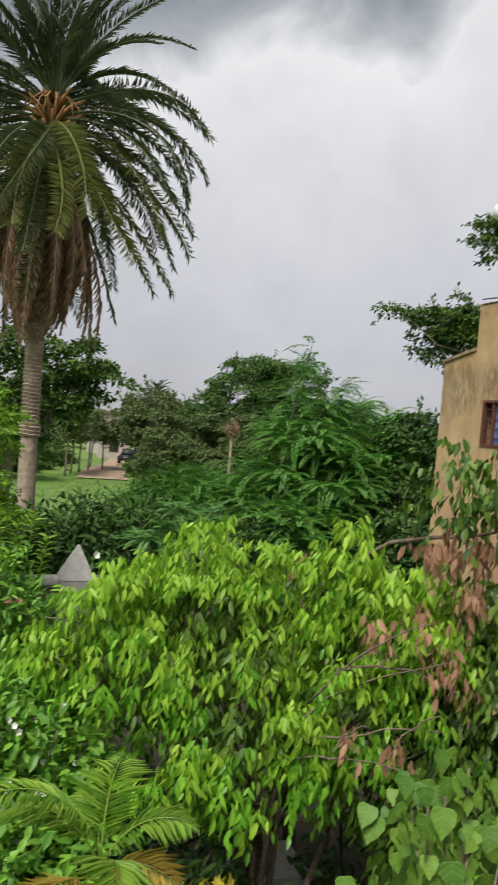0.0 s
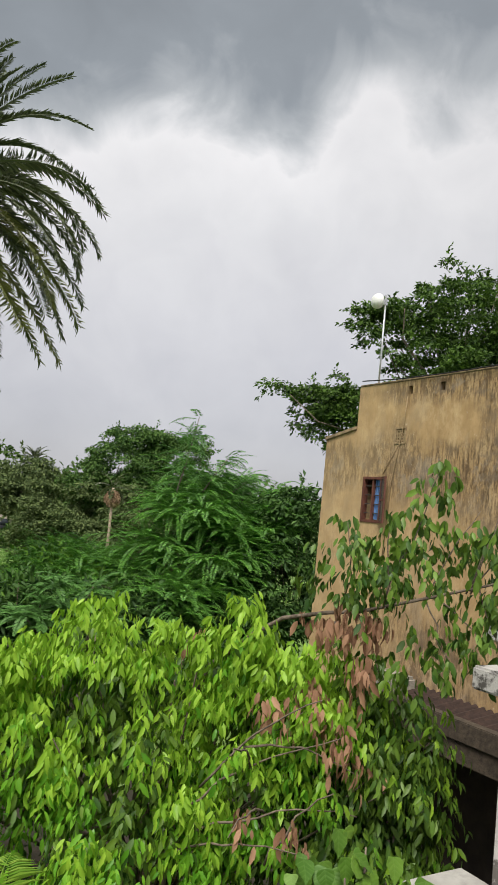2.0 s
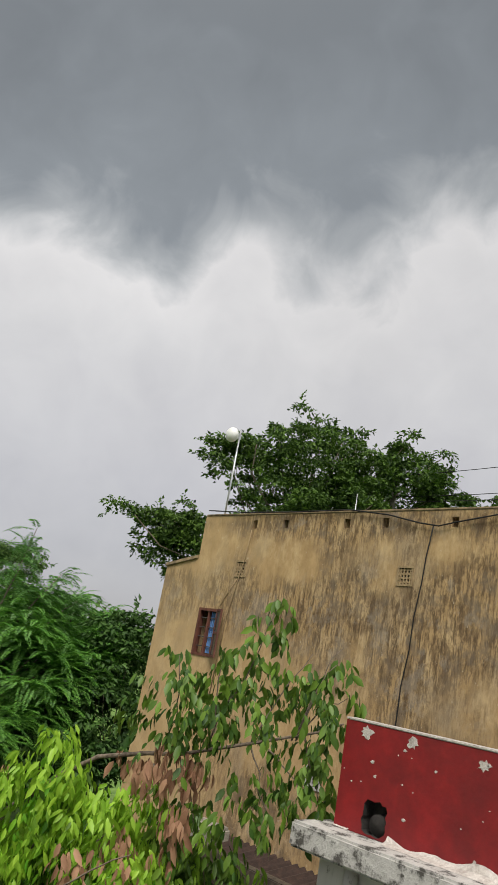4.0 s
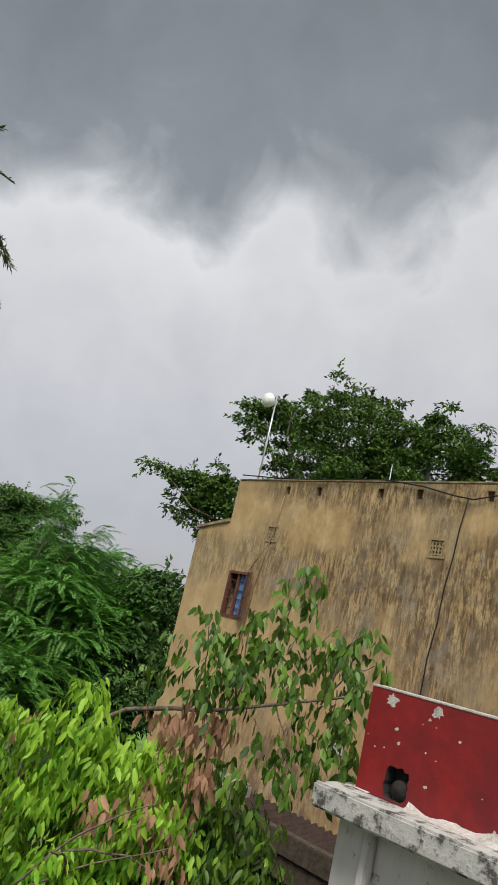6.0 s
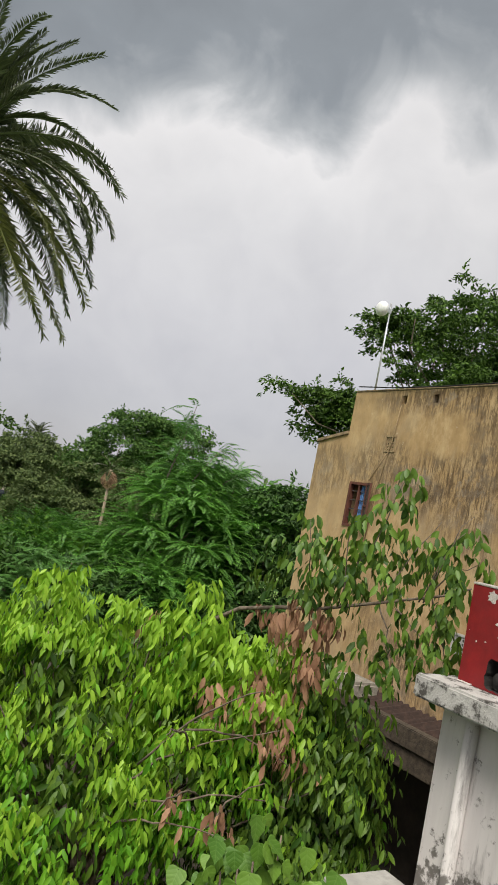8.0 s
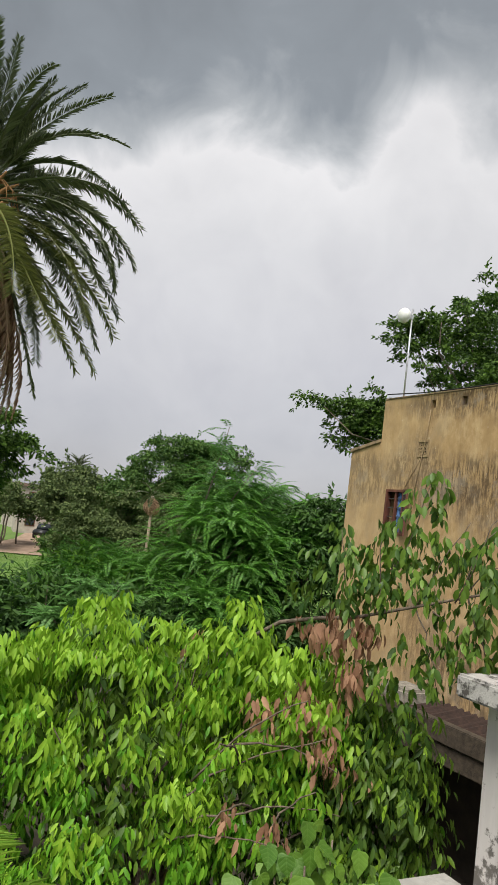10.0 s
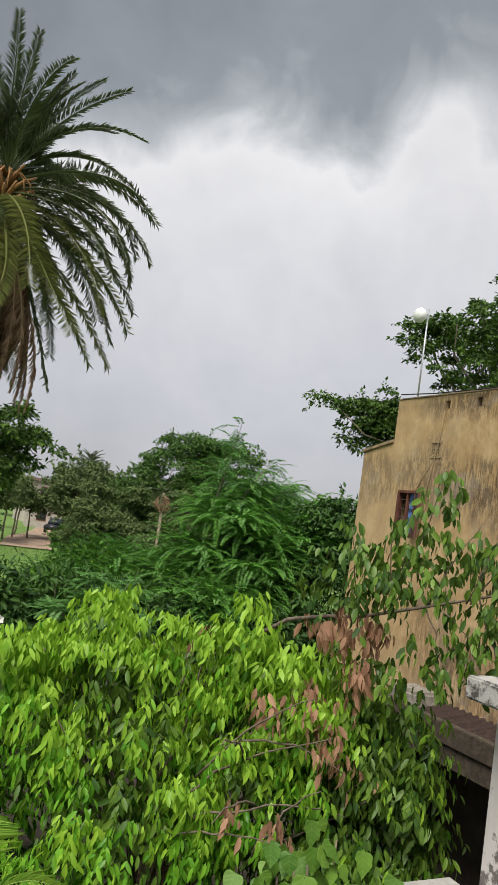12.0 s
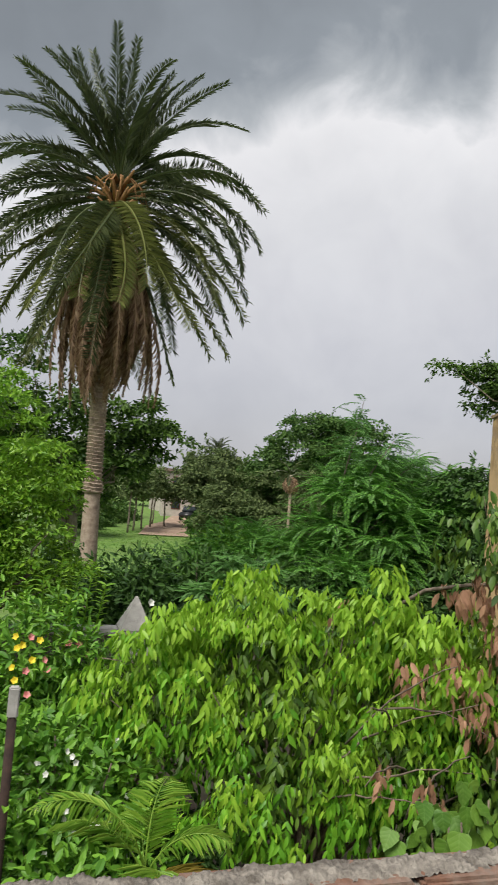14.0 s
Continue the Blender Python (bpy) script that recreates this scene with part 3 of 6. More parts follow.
def frond_mesh(rng, length, droop, pairs, leaf_len, leaf_w, rise=0.0, fold=0.5, along=0.12, sweep=0.9, hang=0.0, taper=0.0, loose=0.12):
    """A pinnate frond along +x that bends down: the rib with leaflets on both sides."""
    n = 14
    u = np.linspace(0, 1, n)
    ang = rise - droop * u ** 1.3
    x = np.cumsum(np.cos(ang)) * length / n
    z = np.cumsum(np.sin(ang)) * length / n
    rib = np.stack([x, 0.03 * length * np.sin(u * 3) * rng.normal() * u, z], 1)
    rib[0] = 0
    chunks = [tube_arrays(rib, np.linspace(0.022, 0.004, n) * length / 2.5, 5)]
    k = np.linspace(along, 1, pairs)
    at_ = np.stack([np.interp(k, u, rib[:, i]) for i in range(3)], 1)
    a = np.interp(k, u, ang)
    tang = np.stack([np.cos(a), 0 * a, np.sin(a)], 1)
    up = np.stack([-np.sin(a), 0 * a, np.cos(a)], 1)
    prof = np.clip(np.sin(math.pi * (0.12 + 0.83 * k)), 0.25, 1) if not taper else np.clip(0.35 + 4 * (k - along), 0, 1) * (1 - taper * k)
    for side in (-1, 1):
        sv = np.array((0, side, 0.0))
        D = tang * sweep + sv * 1.0 + up * fold + np.array((0, 0, -hang)) + rng.normal(size=(pairs, 3)) * loose
        N = up - sv * 0.6
        chunks.append(leaf_cards(at_, D, N, leaf_len * prof * (0.85 + 0.3 * rng.random(pairs)), leaf_w, droop=0.18))
    return joined(chunks)


# ---- the ground and the far distance ----
def ground_sheet():
    n = 90
    r = np.concatenate([[0], np.geomspace(2, 2500, n)])
    k = 64
    vs = [(0, 0, 0)]
    for q in r[1:]:
        for i in range(k):
            w = 2 * math.pi * i / k
            x, y = q * math.cos(w), q * math.sin(w)
            vs.append((x, y, 0.06 * math.sin(x * 0.21) * math.cos(y * 0.17) * min(1, q / 30)))
    ts = [(0, 1 + i, 1 + (i + 1) % k) for i in range(k)]
    for j in range(len(r) - 2):
        a = 1 + j * k
        for i in range(k):
            q = (a + i, a + (i + 1) % k, a + k + (i + 1) % k, a + k + i)
            ts += [(q[0], q[3], q[2]), (q[0], q[2], q[1])]
    return tri_mesh("ground", vs, ts, True)


ground = tagged(link_mesh("ground", ground_sheet(), M_GRASS), "grassy ground with bare earth patches", "ground", kind="structure")


def path_sheet(name, line, width, mat_, z, label, category):
    vs, ts = [], []
    rng = np.random.default_rng(4)
    for i, (x, y) in enumerate(line):
        w = width * (0.8 + 0.4 * rng.random()) / 2
        vs += [(x - w, y, z), (x + w, y, z)]
        if i:
            a = 2 * i - 2
            ts += [(a, a + 1, a + 3), (a, a + 3, a + 2)]
    return tagged(link_mesh(name, tri_mesh(name, vs, ts), mat_), label, category, kind="structure")


path_sheet("footpath", [(10.4, 59), (11.0, 63), (12.6, 69), (14.8, 76), (18, 86), (22, 98)], 3.6, M_EARTH, 0.066, "pinkish bare earth track across the lawn", "path")


# soil sheet whose dark colour stands in for shade below the shrubs
path_sheet("yard", [(2.0, 1.4), (2.0, 6), (2.0, 10), (2.0, 13.8)], 14.0, M_SOIL, 0.075, "garden soil under the shrubs, darkened to stand in for their shade", "soil")


def grass_tufts():
    rng = np.random.default_rng(31)
    n = 26000
    P = np.stack([rng.uniform(-4, 26, n), rng.uniform(28, 62, n), np.zeros(n)], 1)
    D = unit(rng.normal(size=(n, 3)) * 0.35 + np.array((0, 0, 1)))
    v, t = leaf_cards(P, D, rng.normal(size=(n, 3)), 0.05 + 0.07 * rng.random(n), 0.05)
    tagged(link_mesh("grass", tri_mesh("grass", v, t), M_BLADE), "short bright green lawn grass", "grass", kind="stuff")


grass_tufts()


def far_house(at, size, floors, turn, label, roof_mat=M_FARROOF):
    h = thing("house", label, "house", at, "far houses")
    h.rotation_euler[2] = radians(turn)
    w, d, z = size
    part("wall", box(bmesh.new(), (-w / 2, -d / 2, 0), (w / 2, d / 2, z)), M_FARWALL, h)
    bm = bmesh.new()
    box(bm, (-w / 2 - 0.3, -d / 2 - 0.3, z + 0.004), (w / 2 + 0.3, d / 2 + 0.3, z + 0.18))
    part("roof", bm, roof_mat, h)
    for f in range(floors):
        for i in range(3):
            x = -w / 2 + w * (i + 0.5) / 3
            z0 = z / floors * f + 0.9
            win = boxpart("window", (x - 0.55, -d / 2 - 0.05, z0), (x + 0.55, -d / 2 + 0.02, z0 + 1.2), M_WOOD, h)
            boxpart("pane", (x - 0.45, -d / 2 - 0.07, z0 + 0.1), (x + 0.45, -d / 2 - 0.051, z0 + 1.1), M_GLASS, win)
    return h


far_house((20.6, 90, 0), (10, 6, 5.4), 2, -8, "pale weathered two-storey plastered house among trees")
far_house((20.5, 100, 0), (8, 6, 5.6), 2, 6, "two-storey pale plastered house with a flat roof")


def parked_car(at, turn):
    c = thing("car", "dark parked car on the earth track", "car", at)
    c.rotation_euler[2] = radians(turn)
    bm = bmesh.new()
    box(bm, (-2.0, -0.85, 0.35), (2.0, 0.85, 0.95), 0.15)
    part("body", bm, M_CAR, c, smooth=True)
    bm = box(bmesh.new(), (-1.2, -0.75, 0.952), (1.1, 0.75, 1.55), 0.05)
    for v in bm.verts:
        if v.co.z > 1.3:
            v.co.x *= 0.75
            v.co.y *= 0.85
    part("cabin", bm, M_GLASS, c, smooth=True)
    for x in (-1.25, 1.25):
        for y in (-0.8, 0.8):
            bm = bmesh.new()
            bmesh.ops.create_cone(bm, cap_ends=True, segments=18, radius1=0.34, radius2=0.34, depth=0.2, matrix=pose(x, y, 0.34, 90))
            part("wheel", bm, M_RUBBER, c)


parked_car((17.2, 80, 0.09), 60)


# ---- the ochre house ----
WX = 8.3


def wall_with_holes(name, ys, zs, holes, x0, x1, mat_, parent, label=""):
    """A wall across x0 to x1 whose openings go right through it."""
    Y = sorted({*ys, *[h[0] for h in holes], *[h[1] for h in holes]})
    Z = sorted({*zs, *[h[2] for h in holes], *[h[3] for h in holes]})
    solid = {}
    for i in range(len(Y) - 1):
        for j in range(len(Z) - 1):
            cy, cz = (Y[i] + Y[i + 1]) / 2, (Z[j] + Z[j + 1]) / 2
            solid[i, j] = not any(a < cy < b and c < cz < d for a, b, c, d in holes)
    bm = bmesh.new()
    face = lambda *p: bm.faces.new([bm.verts.new(q) for q in p])
    for (i, j), s in solid.items():
        if not s:
            continue
        a, b, c, d = Y[i], Y[i + 1], Z[j], Z[j + 1]
        face((x0, a, c), (x0, a, d), (x0, b, d), (x0, b, c))
        face((x1, a, c), (x1, b, c), (x1, b, d), (x1, a, d))
        if not solid.get((i - 1, j)):
            face((x0, a, c), (x1, a, c), (x1, a, d), (x0, a, d))
        if not solid.get((i + 1, j)):
            face((x0, b, c), (x0, b, d), (x1, b, d), (x1, b, c))
        if not solid.get((i, j - 1)):
            face((x0, a, c), (x0, b, c), (x1, b, c), (x1, a, c))
        if not solid.get((i, j + 1)):
            face((x0, a, d), (x1, a, d), (x1, b, d), (x0, b, d))
    bmesh.ops.remove_doubles(bm, verts=bm.verts, dist=0.0005)
    return part(name, bm, mat_, parent, label)


def ochre_house():
    h = thing("house", "tall ochre plastered house with dark rain streaks and peeling patches", "house", (WX, 13.34, 0))
    off = lambda p: (p[0] - WX, p[1] - 13.34, p[2])
    scup = [(y - 0.06, y + 0.06, 7.46, 7.62) for y in (10.89, 10.08, 8.66, 7.87, 6.62)]
    grilles = [(10.91, 11.21, 6.53, 6.85), (7.24, 7.53, 6.55, 6.86), (8.46, 8.78, 3.40, 3.72)]
    holes = [*scup, *grilles, (11.45, 12.02, 5.02, 5.9), (12.36, 13.34, 6.66, 7.72)]
    holes = [(a - 13.34, b - 13.34, c, d) for a, b, c, d in holes]
    wall_with_holes("wall", [-12.9, 0], [0, 7.72], holes, 0, 0.28, M_OCHRE, h)
    part("wall", box(bmesh.new(), (0.283, -0.25, 0), (5.2, 0, 6.64)), M_OCHRE, h)
    part("wall", box(bmesh.new(), (0.283, -12.9, 0), (5.2, -12.65, 7.7)), M_OCHRE, h)
    part("wall", box(bmesh.new(), (5.2, -12.9, 0), (5.45, -0.98, 7.7)), M_OCHRE, h)
    part("wall", box(bmesh.new(), (5.2, -0.977, 0), (5.45, 0, 6.64)), M_OCHRE, h)
    part("wall", box(bmesh.new(), (0.283, -1.1, 6.61), (5.197, -0.98, 7.7)), M_OCHRE, h)
    part("roof", box(bmesh.new(), (0.283, -0.977, 6.48), (5.19, -0.253, 6.6)), M_CONC, h, "low end of the flat roof")
    part("roof", box(bmesh.new(), (0.283, -12.64, 7.2), (5.19, -1.103, 7.34)), M_CONC, h)
    part("coping", box(bmesh.new(), (-0.012, -12.9, 7.724), (0.3, -0.98, 7.762), 0.012), M_EDGE, h, "thin stained cement coping")
    bm = box(bmesh.new(), (-0.035, -0.975, 6.664), (0.32, 0.03, 6.74), 0.012)
    for v in bm.verts:
        v.co.z += (-v.co.y) * 0.19
    part("coping", bm, M_EDGE, h, "sloping stained cement coping")
    bm = box(bmesh.new(), (0.003, -0.975, 6.60), (0.277, -0.002, 6.668))
    for v in bm.verts:
        if v.co.z > 6.62:
            v.co.z += (-v.co.y) * 0.19
    part("gable_fill", bm, M_OCHRE, h)
    for n, (a, b, c, d) in enumerate(grilles):
        a, b = a - 13.34, b - 13.34
        g = part("vent_grille", box(box(box(box(bmesh.new(), (-0.015, a, c), (0.05, b, c + 0.035)), (-0.015, a, d - 0.035), (0.05, b, d)),
                                        (-0.012, a, c + 0.035), (0.047, a + 0.03, d - 0.035)), (-0.012, b - 0.03, c + 0.035), (0.047, b, d - 0.035)),
                 M_LIGHTCONC if n == 2 else M_VENT, h, "small square pierced cement vent")
        boxpart("backing", (0.036, a + 0.03, c + 0.035), (0.06, b - 0.03, d - 0.035), M_COPING, g)
        for k in range(1, 5):
            y, z = a + (b - a) * k / 5, c + (d - c) * k / 5
            boxpart("bar", (0.0, y - 0.012, c + 0.035), (0.03, y + 0.012, d - 0.035), M_LIGHTCONC if n == 2 else M_VENT, g)
            boxpart("bar", (0.003, a + 0.03, z - 0.012), (0.033, b - 0.03, z + 0.012), M_LIGHTCONC if n == 2 else M_VENT, g)
    # the window with its open leaves
    a, b, c, d = 11.45 - 13.34, 12.02 - 13.34, 5.02, 5.9
    w = part("window", box(box(box(box(box(bmesh.new(), (-0.02, a, c), (0.09, a + 0.05, d)), (-0.02, b - 0.05, c), (0.09, b, d)),
                                   (-0.018, a + 0.05, d - 0.05), (0.088, b - 0.05, d)), (-0.018, a + 0.05, c), (0.088, b - 0.05, c + 0.05)),
                           (0.0, (a + b) / 2 - 0.02, c + 0.05), (0.07, (a + b) / 2 + 0.02, d - 0.05)), M_WOOD, h, "red-brown wooden window frame")
    for k in range(1, 5):
        z = c + (d - c) * k / 5
        boxpart("bar", (0.03, a + 0.05, z - 0.008), (0.046, b - 0.05, z + 0.008), M_IRON, w, "thin iron bar")
    bm = bmesh.new()
    for i in range(20):
        y0 = a + 0.10 + i * 0.0105
        xo = 0.065 + 0.014 * math.sin(i * 1.3)
        box(bm, (xo, y0, c + 0.06), (xo + 0.012, y0 + 0.0105, d - 0.06))
    part("curtain", bm, M_BLUE, w, "faded blue curtain")
    for hinge, turn in ((a, 156),):
        bm = bmesh.new()
        wd = 0.29
        for lo, hi in (((0, 0, 0), (0.03, 0.035, d - c)), ((0, wd - 0.035, 0), (0.03, wd, d - c)), ((0.002, 0.035, 0), (0.028, wd - 0.035, 0.045)),
                       ((0.002, 0.035, d - c - 0.045), (0.028, wd - 0.035, d - c)), ((0.002, 0.035, (d - c) / 2 - 0.018), (0.028, wd - 0.035, (d - c) / 2 + 0.018))):
            box(bm, lo, hi)
        m = Matrix.Translation((-0.03, hinge, c)) @ Matrix.Rotation(radians(turn), 4, "Z")
        bmesh.ops.transform(bm, matrix=m, verts=bm.verts)
        leaf = part("shutter", bm, M_WOOD, w, "open red-brown glazed shutter")
        bm = box(bmesh.new(), (0.012, 0.035, 0.045), (0.018, wd - 0.035, d - c - 0.045))
        bmesh.ops.transform(bm, matrix=m, verts=bm.verts)
        part("pane", bm, M_GLASS, leaf)
    tube("downpipe", [(-0.03, 10.92 - 13.34, 7.42), (-0.03, 10.97 - 13.34, 6.9), (-0.03, 11.2 - 13.34, 5.8), (-0.03, 11.28 - 13.34, 4.2)], 0.010, M_VENT, h, "thin ochre-painted conduit", 6)
    tube("downpipe", [(-0.02, 11.1 - 13.34, 6.5), (-0.02, 11.45 - 13.34, 5.95)], 0.006, M_VENT, h)
    return h


ochre_house()
tube_cable = thing("cable", "thin black cable sagging along the ochre house wall", "cable", (WX, 12.2, 7.8))
ca = lambda y, z, x=-0.05: (x, y - 12.2, z - 7.8)
tube("wire", [ca(12.25, 7.83), ca(11.2, 7.77), ca(10, 7.75), ca(8.6, 7.76), ca(7.8, 7.66), ca(7.2, 7.52), ca(6.86, 7.47), ca(6.6, 7.52), ca(5.2, 7.74)], 0.012, M_CABLE, tube_cable)
tube("wire", [ca(6.95, 7.48), ca(7.02, 7.0), ca(7.05, 6.6), ca(7.12, 6.1), ca(7.14, 5.6), ca(7.21, 5.1), ca(7.22, 4.67), ca(7.3, 3.4), ca(7.35, 2.5)], 0.010, M_CABLE, tube_cable)


def dish():
    t = thing("wireless_antenna", "white round wireless dish on a steel roof pole", "antenna", (8.5, 12.05, 7.34))
    tube("pole", [(0, 0, 0), (0, 0, 2.3)], 0.018, M_STEEL, t)
    bm = bmesh.new()
    bmesh.ops.create_uvsphere(bm, u_segments=24, v_segments=14, radius=0.158, matrix=Matrix.Translation((-0.16, 0.06, 2.15)) @ Matrix.Diagonal((0.75, 1, 1, 1)))
    part("dish", bm, M_DISH, t, smooth=True)
    part("bracket", box(bmesh.new(), (-0.08, -0.02, 2.09), (0.03, 0.04, 2.19), 0.008), M_STEEL, t)
    part("base_plate", box(bmesh.new(), (-0.1, -0.1, 0.0), (0.1, 0.1, 0.02)), M_STEEL, t)
    q = thing("roof_pole", "thin pale steel pole on the roof", "pole", (8.75, 8.9, 7.34))
    tube("pole", [(0, 0, 0), (0, 0, 0.85)], 0.008, M_STEEL, q)
    part("base_plate", box(bmesh.new(), (-0.07, -0.07, 0.0), (0.07, 0.07, 0.015)), M_STEEL, q)


dish()


# ---- the lean-to between the houses ----
def lean_to():
    t = thing("lean_to", "dark corrugated lean-to with a weathered concrete beam", "shed", (6.4, 5.2, 0))
    vs, ts, nx = [], [], 160
    for i in range(nx + 1):
        y = i * 5.4 / nx
        r = 0.03 * math.sin(i * math.pi / 2 * 0.9)
        vs += [(0.1, y, 2.12 + r), (1.885, y, 2.34 + r), (0.1, y, 2.11 + r), (1.885, y, 2.33 + r)]
        if i:
            a = 4 * i - 4
            for p, q in ((0, 1), (3, 2)):
                ts += [(a + p, a + 4 + p, a + 4 + q), (a + p, a + 4 + q, a + q)]
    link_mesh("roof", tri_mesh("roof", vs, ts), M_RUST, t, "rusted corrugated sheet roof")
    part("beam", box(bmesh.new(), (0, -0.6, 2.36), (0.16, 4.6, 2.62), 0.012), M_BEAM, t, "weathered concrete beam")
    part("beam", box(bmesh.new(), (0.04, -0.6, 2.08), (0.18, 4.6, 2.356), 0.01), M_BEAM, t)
    for y in (-0.5, 4.4):
        part("post", box(bmesh.new(), (0.03, y - 0.1, 0), (0.2, y + 0.1, 2.076), 0.01), M_CONC, t)
    # back wall in the shade colour, so the inside reads dark
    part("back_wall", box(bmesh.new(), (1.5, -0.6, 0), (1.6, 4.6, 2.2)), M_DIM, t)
    # end walls added to keep light out of the lean-to
    part("light_block_wall", box(bmesh.new(), (0.21, -0.6, 0), (1.497, -0.5, 2.08)), M_DIM, t)
    part("light_block_wall", box(bmesh.new(), (0.21, 4.5, 0), (1.497, 4.6, 2.08)), M_DIM, t)
    return t


lean_to()
rubble = thing("concrete_block", "pale worn concrete block by the ochre wall", "block", (7.85, 10.35, 0))
part("block", box(bmesh.new(), (-0.3, -0.35, 0), (0.3, 0.35, 2.5), 0.05), M_COPING, rubble)


# ---- the white annexe with its red roof parapet ----
def red_parapet_wall(parent):
    """The parapet's face with a broken drain hole, cut through its thickness."""
    rng = np.random.default_rng(12)
    y0, y1, z0, z1, x0, x1 = -4.57, 0.0, 3.984, 4.755, 0.0, 0.13
    cy, cz = 4.21 - 4.57, 4.115
    ring = []
    for i in range(26):
        w = 2 * math.pi * i / 26
        k = 1 / max(abs(math.cos(w)) ** 1.0, abs(math.sin(w)) ** 1.0) ** 0.6
        ring.append((cy + math.cos(w) * 0.108 * k * rng.uniform(0.9, 1.1), max(cz + math.sin(w) * 0.115 * k * rng.uniform(0.9, 1.12), 3.992)))
    bm = bmesh.new()
    loops = []
    for x in (x0, x1):
        outer = [bm.verts.new((x, *p)) for p in ((y0, z0), (y1, z0), (y1, z1), (y0, z1))]
        inner = [bm.verts.new((x, *p)) for p in ring]
        es = [bm.edges.new((a[i], a[(i + 1) % len(a)])) for a in (outer, inner) for i in range(len(a))]
        bmesh.ops.triangle_fill(bm, edges=es, use_beauty=True)
        loops.append((outer, inner))
    a, b = loops[0][0], loops[1][0]
    for i in range(4):
        j = (i + 1) % 4
        bm.faces.new((a[i], a[j], b[j], b[i]))
    rim = bmesh.new()
    a = [rim.verts.new((x0 + 0.001, *p)) for p in ring]
    b = [rim.verts.new((x1, *p)) for p in ring]
    for i in range(len(a)):
        j = (i + 1) % len(a)
        rim.faces.new((a[i], a[j], b[j], b[i]))
    # rim coloured black to imitate the shade inside the hole
    part("hole_rim", rim, M_BLACK, parent, "broken rim of the drain hole, coloured black for its shade")
    bmesh.ops.recalc_face_normals(bm, faces=bm.faces)
    return part("parapet", bm, M_RED, parent, "red painted roof parapet with flaked patches"), ring


def annexe():
    t = thing("annexe", "whitewashed house annexe with a red roof parapet and mildewed cornice", "house", (3.85, 4.63, 0))
    part("wall", box(bmesh.new(), (0.04, -4.6, 0), (0.3, 0.12, 3.796)), M_WHITE, t)
    part("wall", box(bmesh.new(), (0.303, -0.12, 0), (2.3, 0.12, 3.796)), M_WHITE, t)
    bm = box(bmesh.new(), (-0.30, -4.6, 3.80), (2.4, 0.17, 3.98), 0.018)
    part("cornice", bm, M_SLAB, t, "thick whitewashed cornice slab black with mildew")
    par, ring = red_parapet_wall(t)
    part("parapet", box(bmesh.new(), (0.133, -0.13, 3.984), (2.3, -0.003, 4.45)), M_RED, t)
    bm = box(bmesh.new(), (-0.006, -4.6, 4.758), (0.14, 0.006, 4.775), 0.005)
    part("parapet_top", bm, M_FLAKE, t, "bare white parapet top")
    # paint torn away along the foot and in small flakes
    rng = np.random.default_rng(8)
    bm = bmesh.new()
    prev = None
    for i in range(90):
        y = -0.0 - i * 0.05
        h = 3.986 + 0.038 + 0.022 * math.sin(i * 0.31) + 0.014 * math.sin(i * 0.83) + 0.008 * rng.random()
        if i < 5:
            h = 3.986 + 0.012 * i / 5 + 0.006 * rng.random()
        row = [bm.verts.new((-0.085 * min(1, 0.15 + i / 12) - 0.012 * rng.random(), y, 3.982)), bm.verts.new((-0.03, y, 3.986 + (h - 3.986) * 0.35)), bm.verts.new((-0.003, y, h))]
        if prev and abs(y + 0.36) > 0.16:
            bm.faces.new((prev[0], prev[1], row[1], row[0]))
            bm.faces.new((prev[1], prev[2], row[2], row[1]))
        prev = row
    part("bare_strip", bm, M_FLAKE, t)
    for n in range(30):
        y, z = -rng.random() ** 0.8 * 1.7 - 0.02, rng.uniform(4.05, 4.74)
        if abs(y + 0.36) < 0.17 and z < 4.3:
            continue
        s = 0.004 + 0.012 * rng.random() ** 3
        if n in (3, 17, 29):
            y, z, s = {3: (-0.21, 4.69, 0.05), 17: (-0.62, 4.69, 0.045), 29: (-1.2, 4.66, 0.04)}[n]
        bm = bmesh.new()
        k = 17
        vs = [bm.verts.new((-0.003, y + s * rng.uniform(0.45, 1.25) * 1.3 * math.cos(2 * math.pi * i / k), z + s * rng.uniform(0.5, 1.2) * math.sin(2 * math.pi * i / k))) for i in range(k)]
        f = bm.faces.new(vs)
        ex = bmesh.ops.extrude_face_region(bm, geom=[f])
        bmesh.ops.translate(bm, vec=(0.004, 0, 0), verts=[v for v in ex["geom"] if isinstance(v, bmesh.types.BMVert)])
        bmesh.ops.recalc_face_normals(bm, faces=bm.faces)
        part("flake", bm, M_FLAKE, t)
    # plate added behind the hole, black in place of real shade
    part("hole_shade_plate", box(bmesh.new(), (0.1305, -0.62, 3.992), (0.17, -0.14, 4.36)), M_BLACK, t, "black plate added behind the broken hole for its dark inside")
    tube("drain_pipe", [(0.128, -0.38, 4.075), (0.03, -0.38, 4.07)], 0.078, M_BLACK, t, "black drain pipe end", 16)
    tube("downpipe", [(0.0, -0.22, 3.79), (0.0, -0.22, 2.2), (0.0, -0.22, 0.4)], 0.055, M_WHITE, t, "whitewashed downpipe with black streaks", 14)
    part("roof", box(bmesh.new(), (0.303, -4.6, 3.984), (2.3, -0.135, 3.99)), M_CONC, t)
    return t


